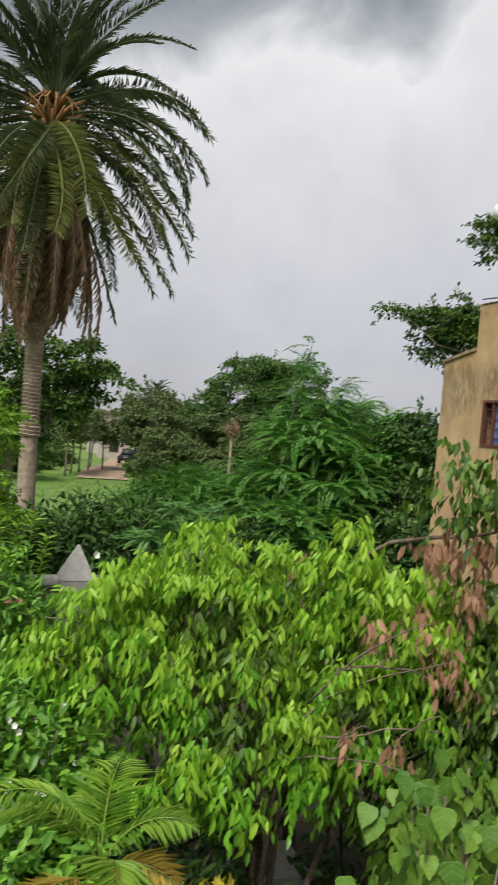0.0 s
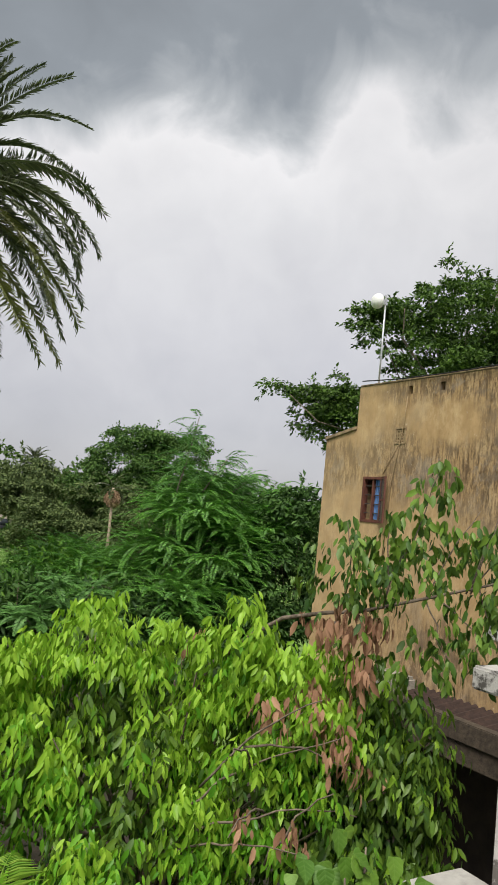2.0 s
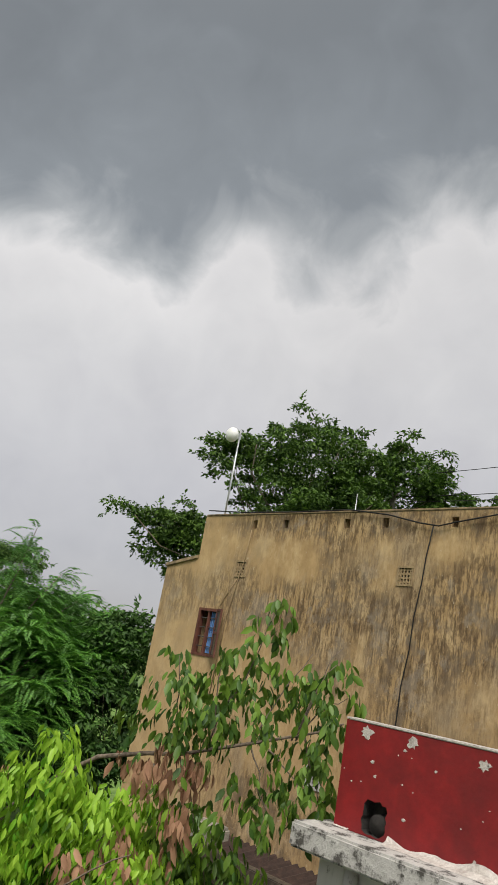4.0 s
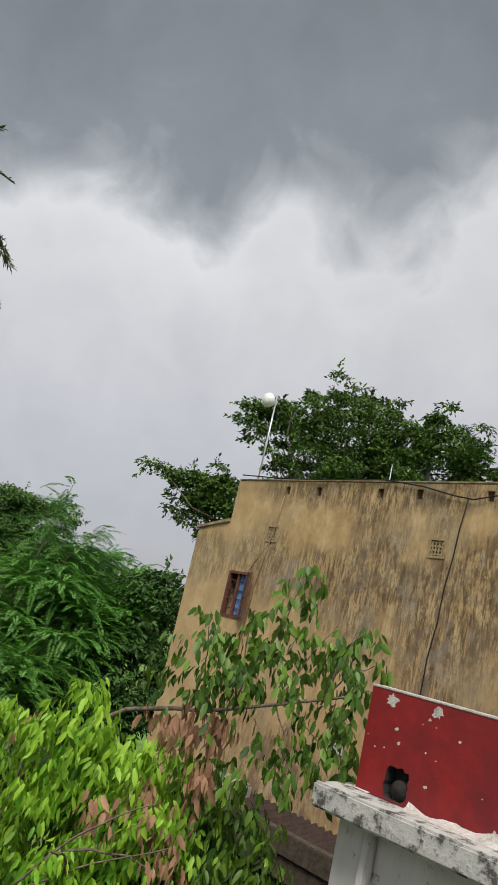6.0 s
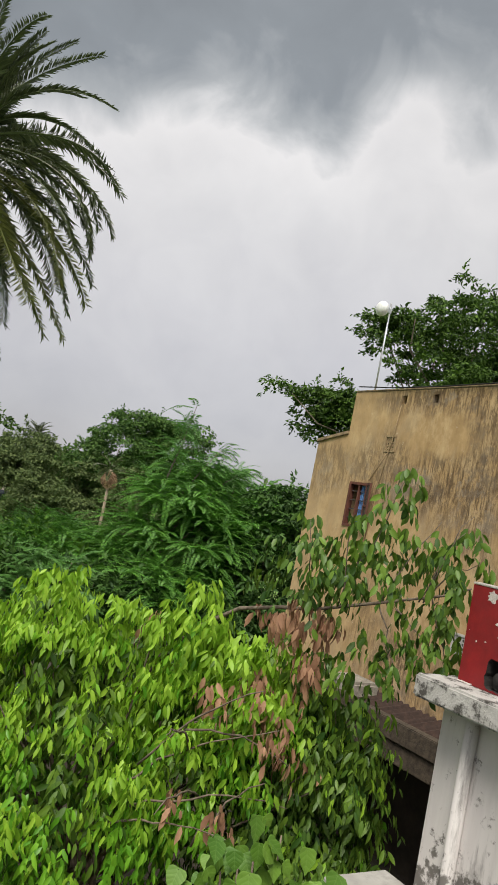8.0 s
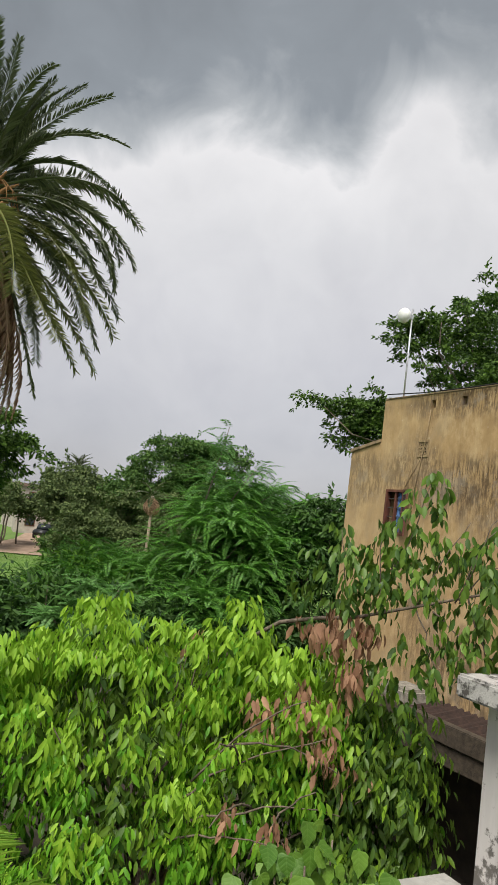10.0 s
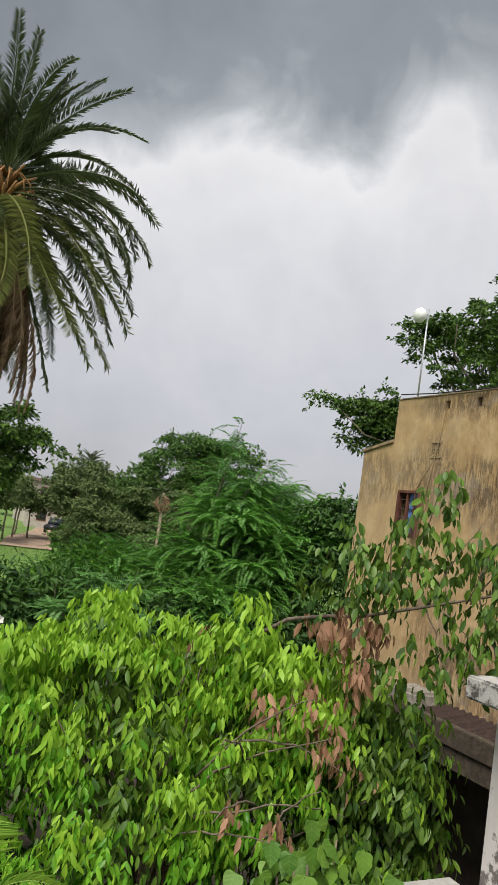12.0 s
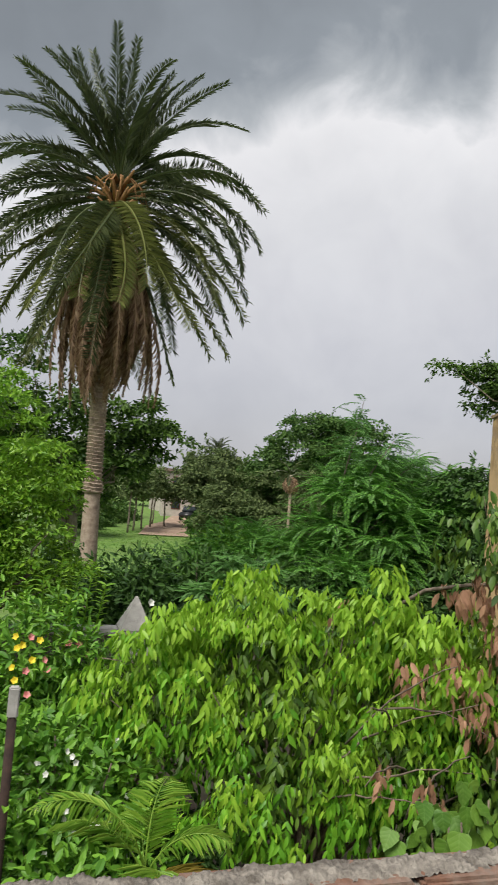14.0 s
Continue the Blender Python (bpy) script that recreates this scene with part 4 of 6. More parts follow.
annexe()
ledge = thing("ledge", "pale concrete ledge slab beside the annexe", "ledge", (3.6, 5.0, 0))
part("slab", box(bmesh.new(), (-0.38, -0.6, 2.13), (0.28, 0.06, 2.29), 0.015), M_LIGHTCONC, ledge)
part("pier", box(bmesh.new(), (-0.3, -0.5, 0), (-0.1, -0.1, 2.126), 0.01), M_WHITE, ledge)
part("pier", box(bmesh.new(), (0.05, -0.5, 0), (0.25, -0.1, 2.126), 0.01), M_WHITE, ledge)


# ---- the terrace under the camera ----
terrace = tagged(boxpart("floor", (-6, -4, 2.95), (2.6, 1.545, 3.15), M_CONC), "grey concrete terrace floor", "floor", kind="structure")
house_wall = tagged(boxpart("wall_terrace", (-6, 1.30, 0), (2.6, 1.54, 2.946), M_OCHRE), "plastered house wall under the terrace", "wall", kind="structure")
parapet = thing("parapet", "rough old brick parapet with mortar topping", "parapet", (0, 1.482, 3.154), kind="structure")
part("core", box(bmesh.new(), (-5, -0.047, 0), (2.5, 0.047, 1.022)), M_MORTAR, parapet)


def pillar_and_wall():
    t = thing("boundary_wall", "old grey boundary wall with a pyramid-capped pillar", "wall", (1.29, 14.0, 0), kind="structure")
    part("pillar", box(bmesh.new(), (-0.3, -0.3, 0), (0.3, 0.3, 2.06), 0.02), M_LIGHTCONC, t)
    bm = bmesh.new()
    bmesh.ops.create_cone(bm, cap_ends=True, segments=4, radius1=0.42, radius2=0.03, depth=0.58, matrix=pose(0, 0, 2.354, 0, 0, 45))
    part("pyramid_cap", bm, M_LIGHTCONC, t, "pale cement pyramid cap")
    part("wall", box(bmesh.new(), (0.303, -0.12, 0), (2.6, 0.12, 1.95)), M_CONC, t)
    part("coping", box(bmesh.new(), (0.303, -0.2, 1.954), (2.6, 0.2, 2.07), 0.02), M_CONC, t)
    part("wall", box(bmesh.new(), (-6, -0.12, 0), (-0.303, 0.12, 1.95)), M_CONC, t)
    part("coping", box(bmesh.new(), (-6, -0.2, 1.954), (-0.303, 0.2, 2.07), 0.02), M_LIGHTCONC, t)


pillar_and_wall()
blk = thing("concrete_block", "grey concrete block lying on the ground under the bush", "block", (2.3, 7.5, 0))
part("slab", box(bmesh.new(), (-0.4, -0.3, 0.0), (0.45, 0.3, 0.55), 0.02), M_LIGHTCONC, blk)
part("slab", box(bmesh.new(), (-0.2, 0.32, 0.0), (0.3, 0.6, 0.95), 0.02), M_CONC, blk)
hose = thing("hose", "black garden hose drooping from the bush to the ground", "hose", (3.0, 6.6, 0))
tube("pipe", [(-0.45, -0.2, 1.75), (-0.43, -0.18, 1.45), (-0.36, -0.12, 1.1), (-0.22, 0.0, 0.75), (0.0, 0.2, 0.4), (0.25, 0.4, 0.16), (0.6, 0.6, 0.11)], 0.016, M_RUBBER, hose, seg=8)
post = thing("post", "dark metal post with a pale plastic cap", "post", (-0.86, 6.6, 0))
tube("shaft", [(0, 0, 0), (0, 0, 2.86)], 0.04, M_RUST, post, seg=12)
part("cap", box(bmesh.new(), (-0.045, -0.045, 2.85), (0.045, 0.045, 3.1), 0.012), M_LIGHTCONC, post, "pale plastic cap")

# ---- wires in the sky and slim trunks by the far houses ----
wire = thing("power_line", "thin black overhead wires", "wire", (20.6, 17.0, 0))
for z0, z1 in ((13.2, 15.6), (12.4, 14.2), (12.2, 13.9)):
    tube("wire", bent((0, 0, z0 - 0.6), (5.9, -9.7, z1), -0.25, 9), 0.014, M_CABLE, wire)
tube("pole", [(0, 0, 0), (0, 0, 12.7)], [0.14, 0.09], M_CONC, wire, seg=10)
rng_slim = np.random.default_rng(9)
for i, (x, y) in enumerate(((7.6, 60.5), (8.4, 63.0), (9.4, 65.0), (10.6, 67.5), (12.2, 69.0), (11.4, 71.5))):
    h = 3.6 + 1.2 * rng_slim.random()
    tree("tree", "slim pale-trunked young tree by the far track", (x, y, 0), (x + 0.2 * rng_slim.normal(), y, h * 0.75), 0.09, [(x, y, h, 1.1, 1.0, 0.9), (x + 0.5, y, h * 0.8, 0.8, 0.7, 0.5)],
         300 + i, M_FAR, clumps=50, per=24, spread=0.28, length=0.32, width=0.16, limbs=4, group="slim trees")
for i, (x, y, r) in enumerate(((3.5, 62, 1.8), (5.6, 66, 1.6), (6.8, 71, 1.7), (8.6, 75, 1.5), (14.2, 63, 1.3), (16.0, 68, 1.5))):
    tree("scrub", "low green scrub along the far track", (x, y, 0), (x, y, 0.5), 0.06, [(x, y, 0.9, r, r * 0.8, 0.9), (x + r * 0.6, y, 0.6, r * 0.7, r * 0.6, 0.6)],
         330 + i, M_DISTANT, clumps=70, per=30, spread=0.25, length=0.3, width=0.13, limbs=3, group="far scrub", category="shrub")


# ---- the tall date palm ----
def date_palm():
    rng = np.random.default_rng(5)
    base = (0.75, 18.0, 0)
    t = thing("date_palm", "tall date palm with a skirt of dead brown fronds", "palm tree", base)
    # the trunk: rows of old leaf bases, a smooth waist low down
    rows, seg = 640, 40
    top = 10.9
    vs, ts = [], []
    for i in range(rows + 1):
        u = i / rows
        z = u * top
        cx = -0.02 * z
        r0 = 0.195 + 0.02 * math.sin(u * 9)
        smooth_part = z < 4.38
        for k in range(seg):
            w = 2 * math.pi * k / seg
            q = z / 0.085 + w / (2 * math.pi)
            saw = q % 1.0
            cell = 0.5 + 0.5 * math.cos(w * 13 + math.floor(q) * math.pi)
            bump_ = (0.003 * saw if smooth_part else 0.055 * saw * (0.55 + 0.45 * cell))
            r = r0 + bump_ + (0.035 if 4.38 < z < 4.62 else 0) + (0.10 * max(0, u - 0.75))
            vs.append((cx + r * math.cos(w), r * math.sin(w), z))
    for i in range(rows):
        for k in range(seg):
            a, b = i * seg + k, i * seg + (k + 1) % seg
            ts += [(a, b, b + seg), (a, b + seg, a + seg)]
    link_mesh("trunk", tri_mesh("trunk", vs, ts), M_TRUNK, t, "grey-brown trunk ringed with old leaf bases")
    heart = Vector((-0.12, 0, 11.78))
    for i in range(104):
        g = (i + 0.5) / 104
        az = i * 2.39996 + rng.normal() * 0.12
        rise = radians(82 - 146 * g ** 1.1 + 4 * rng.normal())
        bend = 0.28 + 1.2 * math.sin(math.pi * min(1.0, g * 1.1)) ** 1.2 + 0.12 * rng.normal()
        if 0.25 < g < 0.62 and math.sin(az) < -0.7:
            continue  # fronds towards the camera are left out so its view shows the heart
        young = g < 0.28
        v, tr = frond_mesh(rng, 2.6 + 1.3 * min(1, g * 3.0) + 0.45 * max(0, g - 0.6) / 0.4 + 0.4 * rng.random(), bend, 100, 0.56, 0.031, rise, fold=0.5 if young else 0.25, along=0.10, sweep=1.25 if young else 0.8,
                           hang=0.0 if young else 0.08, taper=0.72 if young else 0.5, loose=0.18)
        ob = link_mesh("frond", tri_mesh("frond", v, tr), M_PALM_OLD if g > 0.66 and i % 3 else M_PALM, t)
        ob.location = heart + Vector((0, 0, 0.3 - 0.9 * g))
        ob.rotation_euler = (rng.normal() * 0.25, 0, az)
    for i in range(150):
        az = i * 2.39996
        steep = radians(-54 - 30 * rng.random())
        v, tr = frond_mesh(rng, 2.6 + 1.6 * rng.random(), 0.7, 50, 0.34, 0.06, steep, fold=-0.25, along=0.22, sweep=2.4, hang=0.8, loose=0.35)
        ob = link_mesh("dead_frond", tri_mesh("dead_frond", v, tr), M_PALM_DEAD, t)
        ob.location = heart + Vector((0.26 * math.cos(az), 0.26 * math.sin(az), -0.72 - 0.9 * rng.random()))
        ob.rotation_euler = (0, 0, az)
    # cut leaf stalks and old flower stalks round the heart
    for i in range(46):
        az = i * 2.39996
        d = Vector((math.cos(az), math.sin(az), 0))
        low = heart + Vector((0, 0, -1.0 + 0.9 * i / 46))
        out_by = 0.55 + 0.25 * rng.random()
        tube("leaf_base", [low + d * 0.1, low + d * out_by * 0.55 + Vector((0, 0, 0.22)), low + d * out_by + Vector((0, 0, 0.36))], [0.07, 0.045, 0.025], M_STALK, t, seg=5)
    for i in range(18):
        az = i * 2.39996 + 1
        d = Vector((math.cos(az), math.sin(az), 0))
        tube("flower_stalk", [heart + Vector((0, 0, 0.1)), heart + d * 0.35 + Vector((0, 0, 0.2)), heart + d * 0.62 + Vector((0, 0, -0.05)), heart + d * 0.75 + Vector((0, 0, -0.45))],
             [0.03, 0.024, 0.015, 0.006], M_STALK, t, seg=5)
    return t


date_palm()


def small_palm(base, height, r, seed, dead, label, live=34, reach=2.0):
    rng = np.random.default_rng(seed)
    t = thing("palm", label, "palm tree", base, "far palms")
    tube("trunk", [(0, 0, 0), (0.05, 0, height * 0.5), (0, 0, height)], [r * 1.1, r, r * 0.9], M_TRUNK, t)
    for nm, n, mt in (("crown", live, M_PALM), ("dead_skirt", dead, M_PALM_DEAD)):
        if not n:
            continue
        ch = []
        for i in range(n):
            az = i * 2.39996
            rise = radians(80 - 110 * (i + 0.5) / n) if nm == "crown" else radians(-38 - 40 * rng.random())
            v, tr = frond_mesh(rng, reach * (1 + 0.25 * rng.random()) * (1 if nm == "crown" else 0.8), 0.9, 18, 0.22 * reach, 0.07, rise, along=0.2)
            c, s = math.cos(az), math.sin(az)
            v = v @ np.array(((c, s, 0), (-s, c, 0), (0, 0, 1)))
            ch.append((v + np.array((0, 0, height)), tr))
        v, tr = joined(ch)
        link_mesh(nm, tri_mesh(nm, v, tr), mt, t)
    return t


small_palm((16.35, 47.0, 0), 5.6, 0.10, 3, 46, "slim palm with a drooping brown skirt", 9, 1.35)
small_palm((17.4, 71.3, 0), 7.7, 0.2, 4, 8, "far palm above the trees", 34, 1.5)

# ---- trees ----
tree("tree", "large dark leafy tree spreading behind the ochre house", (19.6, 20.2, 0), (19.3, 20.4, 7.5), 0.38,
     [(19.2, 20.2, 12.75, 2.7, 2.4, 2.1), (21.7, 17.6, 12.2, 2.5, 2.2, 1.9), (17.1, 22.0, 12.5, 1.0, 0.9, 1.0), (16.4, 22.6, 13.0, 0.5, 0.5, 0.4), (19.5, 19.5, 10.2, 3.6, 3.4, 2.0),
      (16.0, 23.4, 9.6, 1.0, 0.9, 0.7), (16.1, 23.3, 9.2, 1.1, 0.9, 0.9), (15.6, 23.6, 9.0, 0.7, 0.6, 0.6), (15.0, 23.9, 9.2, 0.5, 0.5, 0.4), (14.3, 24.0, 7.6, 0.25, 0.2, 0.3), (13.7, 24.1, 9.75, 0.4, 0.3, 0.1), (15.1, 23.8, 9.5, 0.6, 0.5, 0.3), (14.1, 24.0, 9.65, 0.6, 0.4, 0.13), (15.6, 23.7, 8.7, 0.6, 0.5, 0.5), (14.8, 24.0, 8.2, 0.35, 0.35, 0.3), (14.3, 24.0, 7.5, 0.2, 0.2, 0.25),
      (16.4, 22.9, 8.3, 0.8, 0.8, 0.9), (23.4, 15.6, 11.4, 1.6, 1.5, 1.3)],
     21, M_BACKTREE, clumps=640, per=90, length=0.175, width=0.09, limbs=60, shell=0.35, puff=0.42, spray=0.45)
tree("tree", "broad dark round-crowned tree in the distance", (20.0, 57.0, 0), (20.0, 57.0, 3.4), 0.4,
     [(20.4, 55.6, 7.3, 3.2, 2.8, 2.9), (23.6, 54.0, 7.1, 3.2, 2.8, 3.0), (18.2, 56.6, 5.4, 2.0, 2.0, 2.0), (26.6, 52.6, 5.2, 2.6, 2.4, 2.2), (21.6, 54.4, 8.8, 2.0, 1.8, 1.5)],
     22, M_DISTANT, clumps=330, per=130, length=0.26, width=0.14, limbs=24, shell=0.6, puff=0.75, spray=0.5)
tree("tree", "dark tree behind the tall palm", (1.0, 30.0, 0), (1.0, 30.0, 3.5), 0.28,
     [(-2.4, 30.0, 7.6, 2.2, 2.0, 2.1), (0.6, 29.5, 6.6, 1.8, 1.8, 1.5), (3.4, 29.6, 6.9, 1.3, 1.2, 0.9), (4.3, 29.6, 6.3, 0.8, 0.8, 0.6), (0.2, 30, 4.4, 1.7, 1.5, 1.2), (-2, 30, 4.6, 2.2, 1.6, 1.6), (2.1, 30, 4.7, 1.2, 1.1, 1.3), (3.0, 29.8, 5.8, 1.3, 1.1, 0.9)],
     23, M_BACKTREE, clumps=250, per=64, length=0.25, width=0.12, limbs=36, shell=0.4, puff=0.55, spray=0.5)
tree("tree", "bright yellow-green leafy tree beside the palm", (-1.5, 13.2, 0), (-1.5, 13.2, 2.4), 0.16,
     [(-1.6, 13.4, 5.2, 1.1, 1.1, 1.3), (-0.9, 13.0, 4.4, 0.9, 0.9, 0.85), (-0.8, 13.2, 3.3, 0.95, 0.9, 0.8), (-2.0, 13.2, 3.4, 1.1, 1.0, 1.2)],
     24, M_BRIGHT, clumps=230, per=85, length=0.115, width=0.05, limbs=26, shell=0.5, puff=0.27, spray=0.6)
tree("tree", "dark shrubby tree between the garden trees and the ochre house", (10.0, 16.6, 0), (10.0, 16.6, 2.0), 0.12,
     [(9.9, 16.6, 4.4, 0.9, 0.9, 1.2), (9.6, 16.2, 3.0, 1.2, 1.0, 1.2), (8.6, 16.0, 2.2, 1.2, 0.9, 1.0)],
     25, M_DARK, clumps=200, per=50, length=0.17, width=0.08, limbs=18, puff=0.28, spray=0.6)
tree("tree", "dark tree in the middle distance", (15.5, 26.5, 0), (15.5, 26.5, 2.5), 0.18,
     [(15.3, 26.0, 4.3, 1.5, 1.4, 1.2), (13.5, 26.5, 3.6, 1.6, 1.4, 1.3)], 26, M_DARK, clumps=170, per=64, length=0.2, width=0.10, limbs=12, puff=0.4, spray=0.5)
FAR = [((0.5, 66, 0), 7.4, 2.8), ((16.6, 67, 0), 7.6, 2.6), ((15.8, 70, 0), 7.0, 2.2), ((22.0, 76, 0), 6.6, 3.0), ((28.5, 74, 0), 6.4, 3.2), ((2.2, 56, 0), 6.6, 2.2), ((33.0, 66, 0), 6.2, 3.0),
       ((-3.5, 52, 0), 7.8, 3.2), ((6.2, 80, 0), 8.6, 2.8), ((22, 80, 0), 7.2, 4.0), ((30, 62, 0), 6.8, 3.6)]
for i, (b, hh, rr) in enumerate(FAR):
    tree("tree", "far leafy tree at the edge of the lawn", b, (b[0], b[1], hh * 0.45), 0.16,
         [(b[0], b[1], hh * 0.68, rr, rr * 0.8, hh * 0.30), (b[0] + rr * 0.5, b[1] - 0.6, hh * 0.5, rr * 0.7, rr * 0.6, hh * 0.25), (b[0] - rr * 0.6, b[1], hh * 0.55, rr * 0.6, rr * 0.6, hh * 0.22)],
         40 + i, M_FAR, clumps=130, per=80, length=0.33, width=0.17, limbs=14, group="far trees", puff=0.72, spray=0.5)
LOW = [((15.6, 57.5, 0), 6.3, 2.2), ((17.6, 54, 0), 5.6, 2.0), ((19.8, 50.5, 0), 5.8, 2.2)]
for i, (b, hh, rr) in enumerate(LOW):
    tree("tree", "low olive-green tree at the far side of the lawn", b, (b[0], b[1], hh * 0.35), 0.12,
         [(b[0], b[1], hh * 0.55, rr, rr * 0.8, hh * 0.42), (b[0] + rr * 0.6, b[1] - 0.6, hh * 0.36, rr * 0.8, rr * 0.6, hh * 0.34), (b[0] - rr * 0.6, b[1], hh * 0.34, rr * 0.8, rr * 0.6, hh * 0.33)],
         140 + i, M_FAR, clumps=120, per=90, length=0.26, width=0.14, limbs=10, group="far trees", puff=0.6, spray=0.5)


def far_wood():
    rng = np.random.default_rng(77)
    lobes = []
    for i in range(90):
        a = radians(-75 + 130 * rng.random())
        d = rng.uniform(105, 170)
        hgt = rng.uniform(5.5, 9.5)
        lobes.append((-d * math.sin(-a), d * math.cos(a), hgt * 0.45, rng.uniform(4, 8), 3, hgt * 0.5))
    (v, t), _ = crown_mesh(rng, lobes, 2600, 10, 0.9, 1.1, 0.6, 0.1)
    tagged(link_mesh("far_woods", tri_mesh("far_woods", v, t), M_FAR), "line of far woods in a haze-tinted green", "woods", kind="stuff")


far_wood()


# ---- feathery trees beyond the wall ----
def feather_chunks(rng, P, out, length, pairs, leaf_len, leaf_w):
    """Many drooping feather leaves, each a row of narrow leaflets on both sides of a rib."""
    n = len(P)
    az = np.arctan2(out[:, 1], out[:, 0]) + rng.normal(size=n) * 0.35
    ln = length * (0.7 + 0.6 * rng.random(n))
    rise = 0.45 + rng.normal(size=n) * 0.3
    k = np.linspace(0.12, 1, pairs)
    ang = rise[:, None] - 0.95 * k[None] ** 1.2
    dx = np.cumsum(np.cos(ang), 1) * ln[:, None] / pairs
    dz = np.cumsum(np.sin(ang), 1) * ln[:, None] / pairs
    h = np.stack([np.cos(az), np.sin(az), 0 * az], 1)
    s = np.stack([-np.sin(az), np.cos(az), 0 * az], 1)
    Q = P[:, None] + h[:, None] * dx[..., None] + np.array((0, 0, 1.0)) * dz[..., None]
    tang = h[:, None] * np.cos(ang)[..., None] + np.array((0, 0, 1.0)) * np.sin(ang)[..., None]
    up = np.cross(tang, s[:, None] + 0 * tang)
    up = np.where(up[..., 2:] < 0, -up, up)
    prof = np.sin(math.pi * (0.2 + 0.72 * k))[None] + 0 * ang
    out_ = []
    for sd in (-1, 1):
        D = tang * 0.55 + s[:, None] * sd + up * 0.08 - np.array((0, 0, 0.12))
        out_.append(leaf_cards(Q.reshape(-1, 3), D.reshape(-1, 3) + rng.normal(size=(n * pairs, 3)) * 0.1, up.reshape(-1, 3), (leaf_len * prof).ravel(), leaf_w, droop=0.15))
    return out_


def feather_tree(base, fork, lobes, seed, fronds, mat_, label, length=0.95, pairs=27, leaf_len=0.12, leaf_w=0.027, plumes=()):
    rng = np.random.default_rng(seed)
    t = thing("feathery_tree", label, "tree", base)
    o = np.array(base, float)
    loc = [(l[0] - o[0], l[1] - o[1], l[2] - o[2], *l[3:]) for l in lobes]
    f = np.array(fork, float) - o
    tube("trunk", bent((0, 0, -0.1), f, 0, 6, 0.04, rng), np.linspace(0.13, 0.08, 6), M_BARK, t)
    knots, kout = lobe_points(rng, loc, fronds // 9, 0.55)
    P = np.repeat(knots, 9, 0) + rng.normal(size=(len(knots) * 9, 3)) * 0.05
    spin = np.tile(np.arange(9) * 2 * math.pi / 9, len(knots)) + np.repeat(rng.random(len(knots)) * 6, 9)
    out = unit(np.stack([np.cos(spin), np.sin(spin), 0 * spin], 1) + 0.8 * np.repeat(kout, 9, 0))
    for _ in range(26):
        tube("limb", bent(f * (0.6 + 0.4 * rng.random()), P[rng.integers(len(P))], 0.2, 6, 0.05, rng), np.linspace(0.06, 0.012, 6), M_BARK, t, seg=5)
    ch = feather_chunks(rng, P, out, length, pairs, leaf_len, leaf_w)
    link_mesh("crown", tri_mesh("crown", *joined(ch)), mat_, t)
    for root, tip, nf in plumes:
        r, q = np.array(root) - o, np.array(tip) - o
        line = bent(r, q, 0.0, 7, 0.03, rng)
        tube("limb", line, np.linspace(0.03, 0.008, 7), M_BARK, t, seg=5)
        u = rng.random(nf) ** 0.8
        PP = r + (q - r) * u[:, None]
        oo = unit(rng.normal(size=(nf, 3)) * np.array((1, 1, 0.2)))
        pc = feather_chunks(rng, PP, oo, 0.8, 15, 0.16, 0.032)
        tagged(link_mesh("plume", tri_mesh("plume", *joined(pc)), M_FEATHER_LIGHT, t, "thin airy top shoot"), kind="stuff")
    return t


feather_tree((6.6, 17.8, 0), (6.6, 17.8, 2.2), [(7.45, 17.9, 4.6, 1.0, 1.2, 1.35), (7.8, 17.2, 3.9, 1.7, 1.3, 1.3), (5.2, 18.4, 2.95, 1.5, 1.4, 0.85), (6.2, 16.4, 2.5, 1.9, 0.9, 1.0), (8.8, 17.6, 4.3, 1.2, 1.0, 0.9)],
             61, 2700, M_FEATHER, "feathery green tree with a thin shoot rising above it",
             plumes=[((6.9, 17.6, 5.0), (7.25, 17.4, 7.25), 48), ((7.3, 17.3, 5.0), (8.1, 17.2, 6.3), 46), ((7.8, 17.3, 4.8), (8.9, 17.5, 5.8), 40)])
feather_tree((3.6, 21.0, 0), (3.6, 21.0, 1.6), [(4.3, 21.2, 2.1, 1.2, 1.2, 0.6), (5.8, 21.2, 2.9, 1.3, 1.2, 0.75), (3.0, 20.2, 1.7, 1.4, 1.1, 0.6)],
             62, 1700, M_FEATHER, "low spreading feathery green tree")
feather_tree((9.9, 19.2, 0), (9.9, 19.2, 2.2), [(9.8, 19.0, 4.7, 1.4, 1.2, 1.1), (9.2, 18.2, 3.2, 1.3, 1.0, 1.2)], 63, 1300, M_FEATHER, "slim feathery green tree near the ochre house",
             plumes=[((9.6, 18.9, 5.0), (9.4, 18.7, 5.8), 24)])
feather_tree((3.6, 14.9, 0), (3.6, 14.9, 1.2), [(3.6, 14.9, 2.7, 1.0, 0.6, 0.55), (2.9, 15.0, 2.3, 0.7, 0.5, 0.5)], 64, 260, M_FEATHER_LIGHT, "young feathery sapling behind the boundary wall", length=0.6)


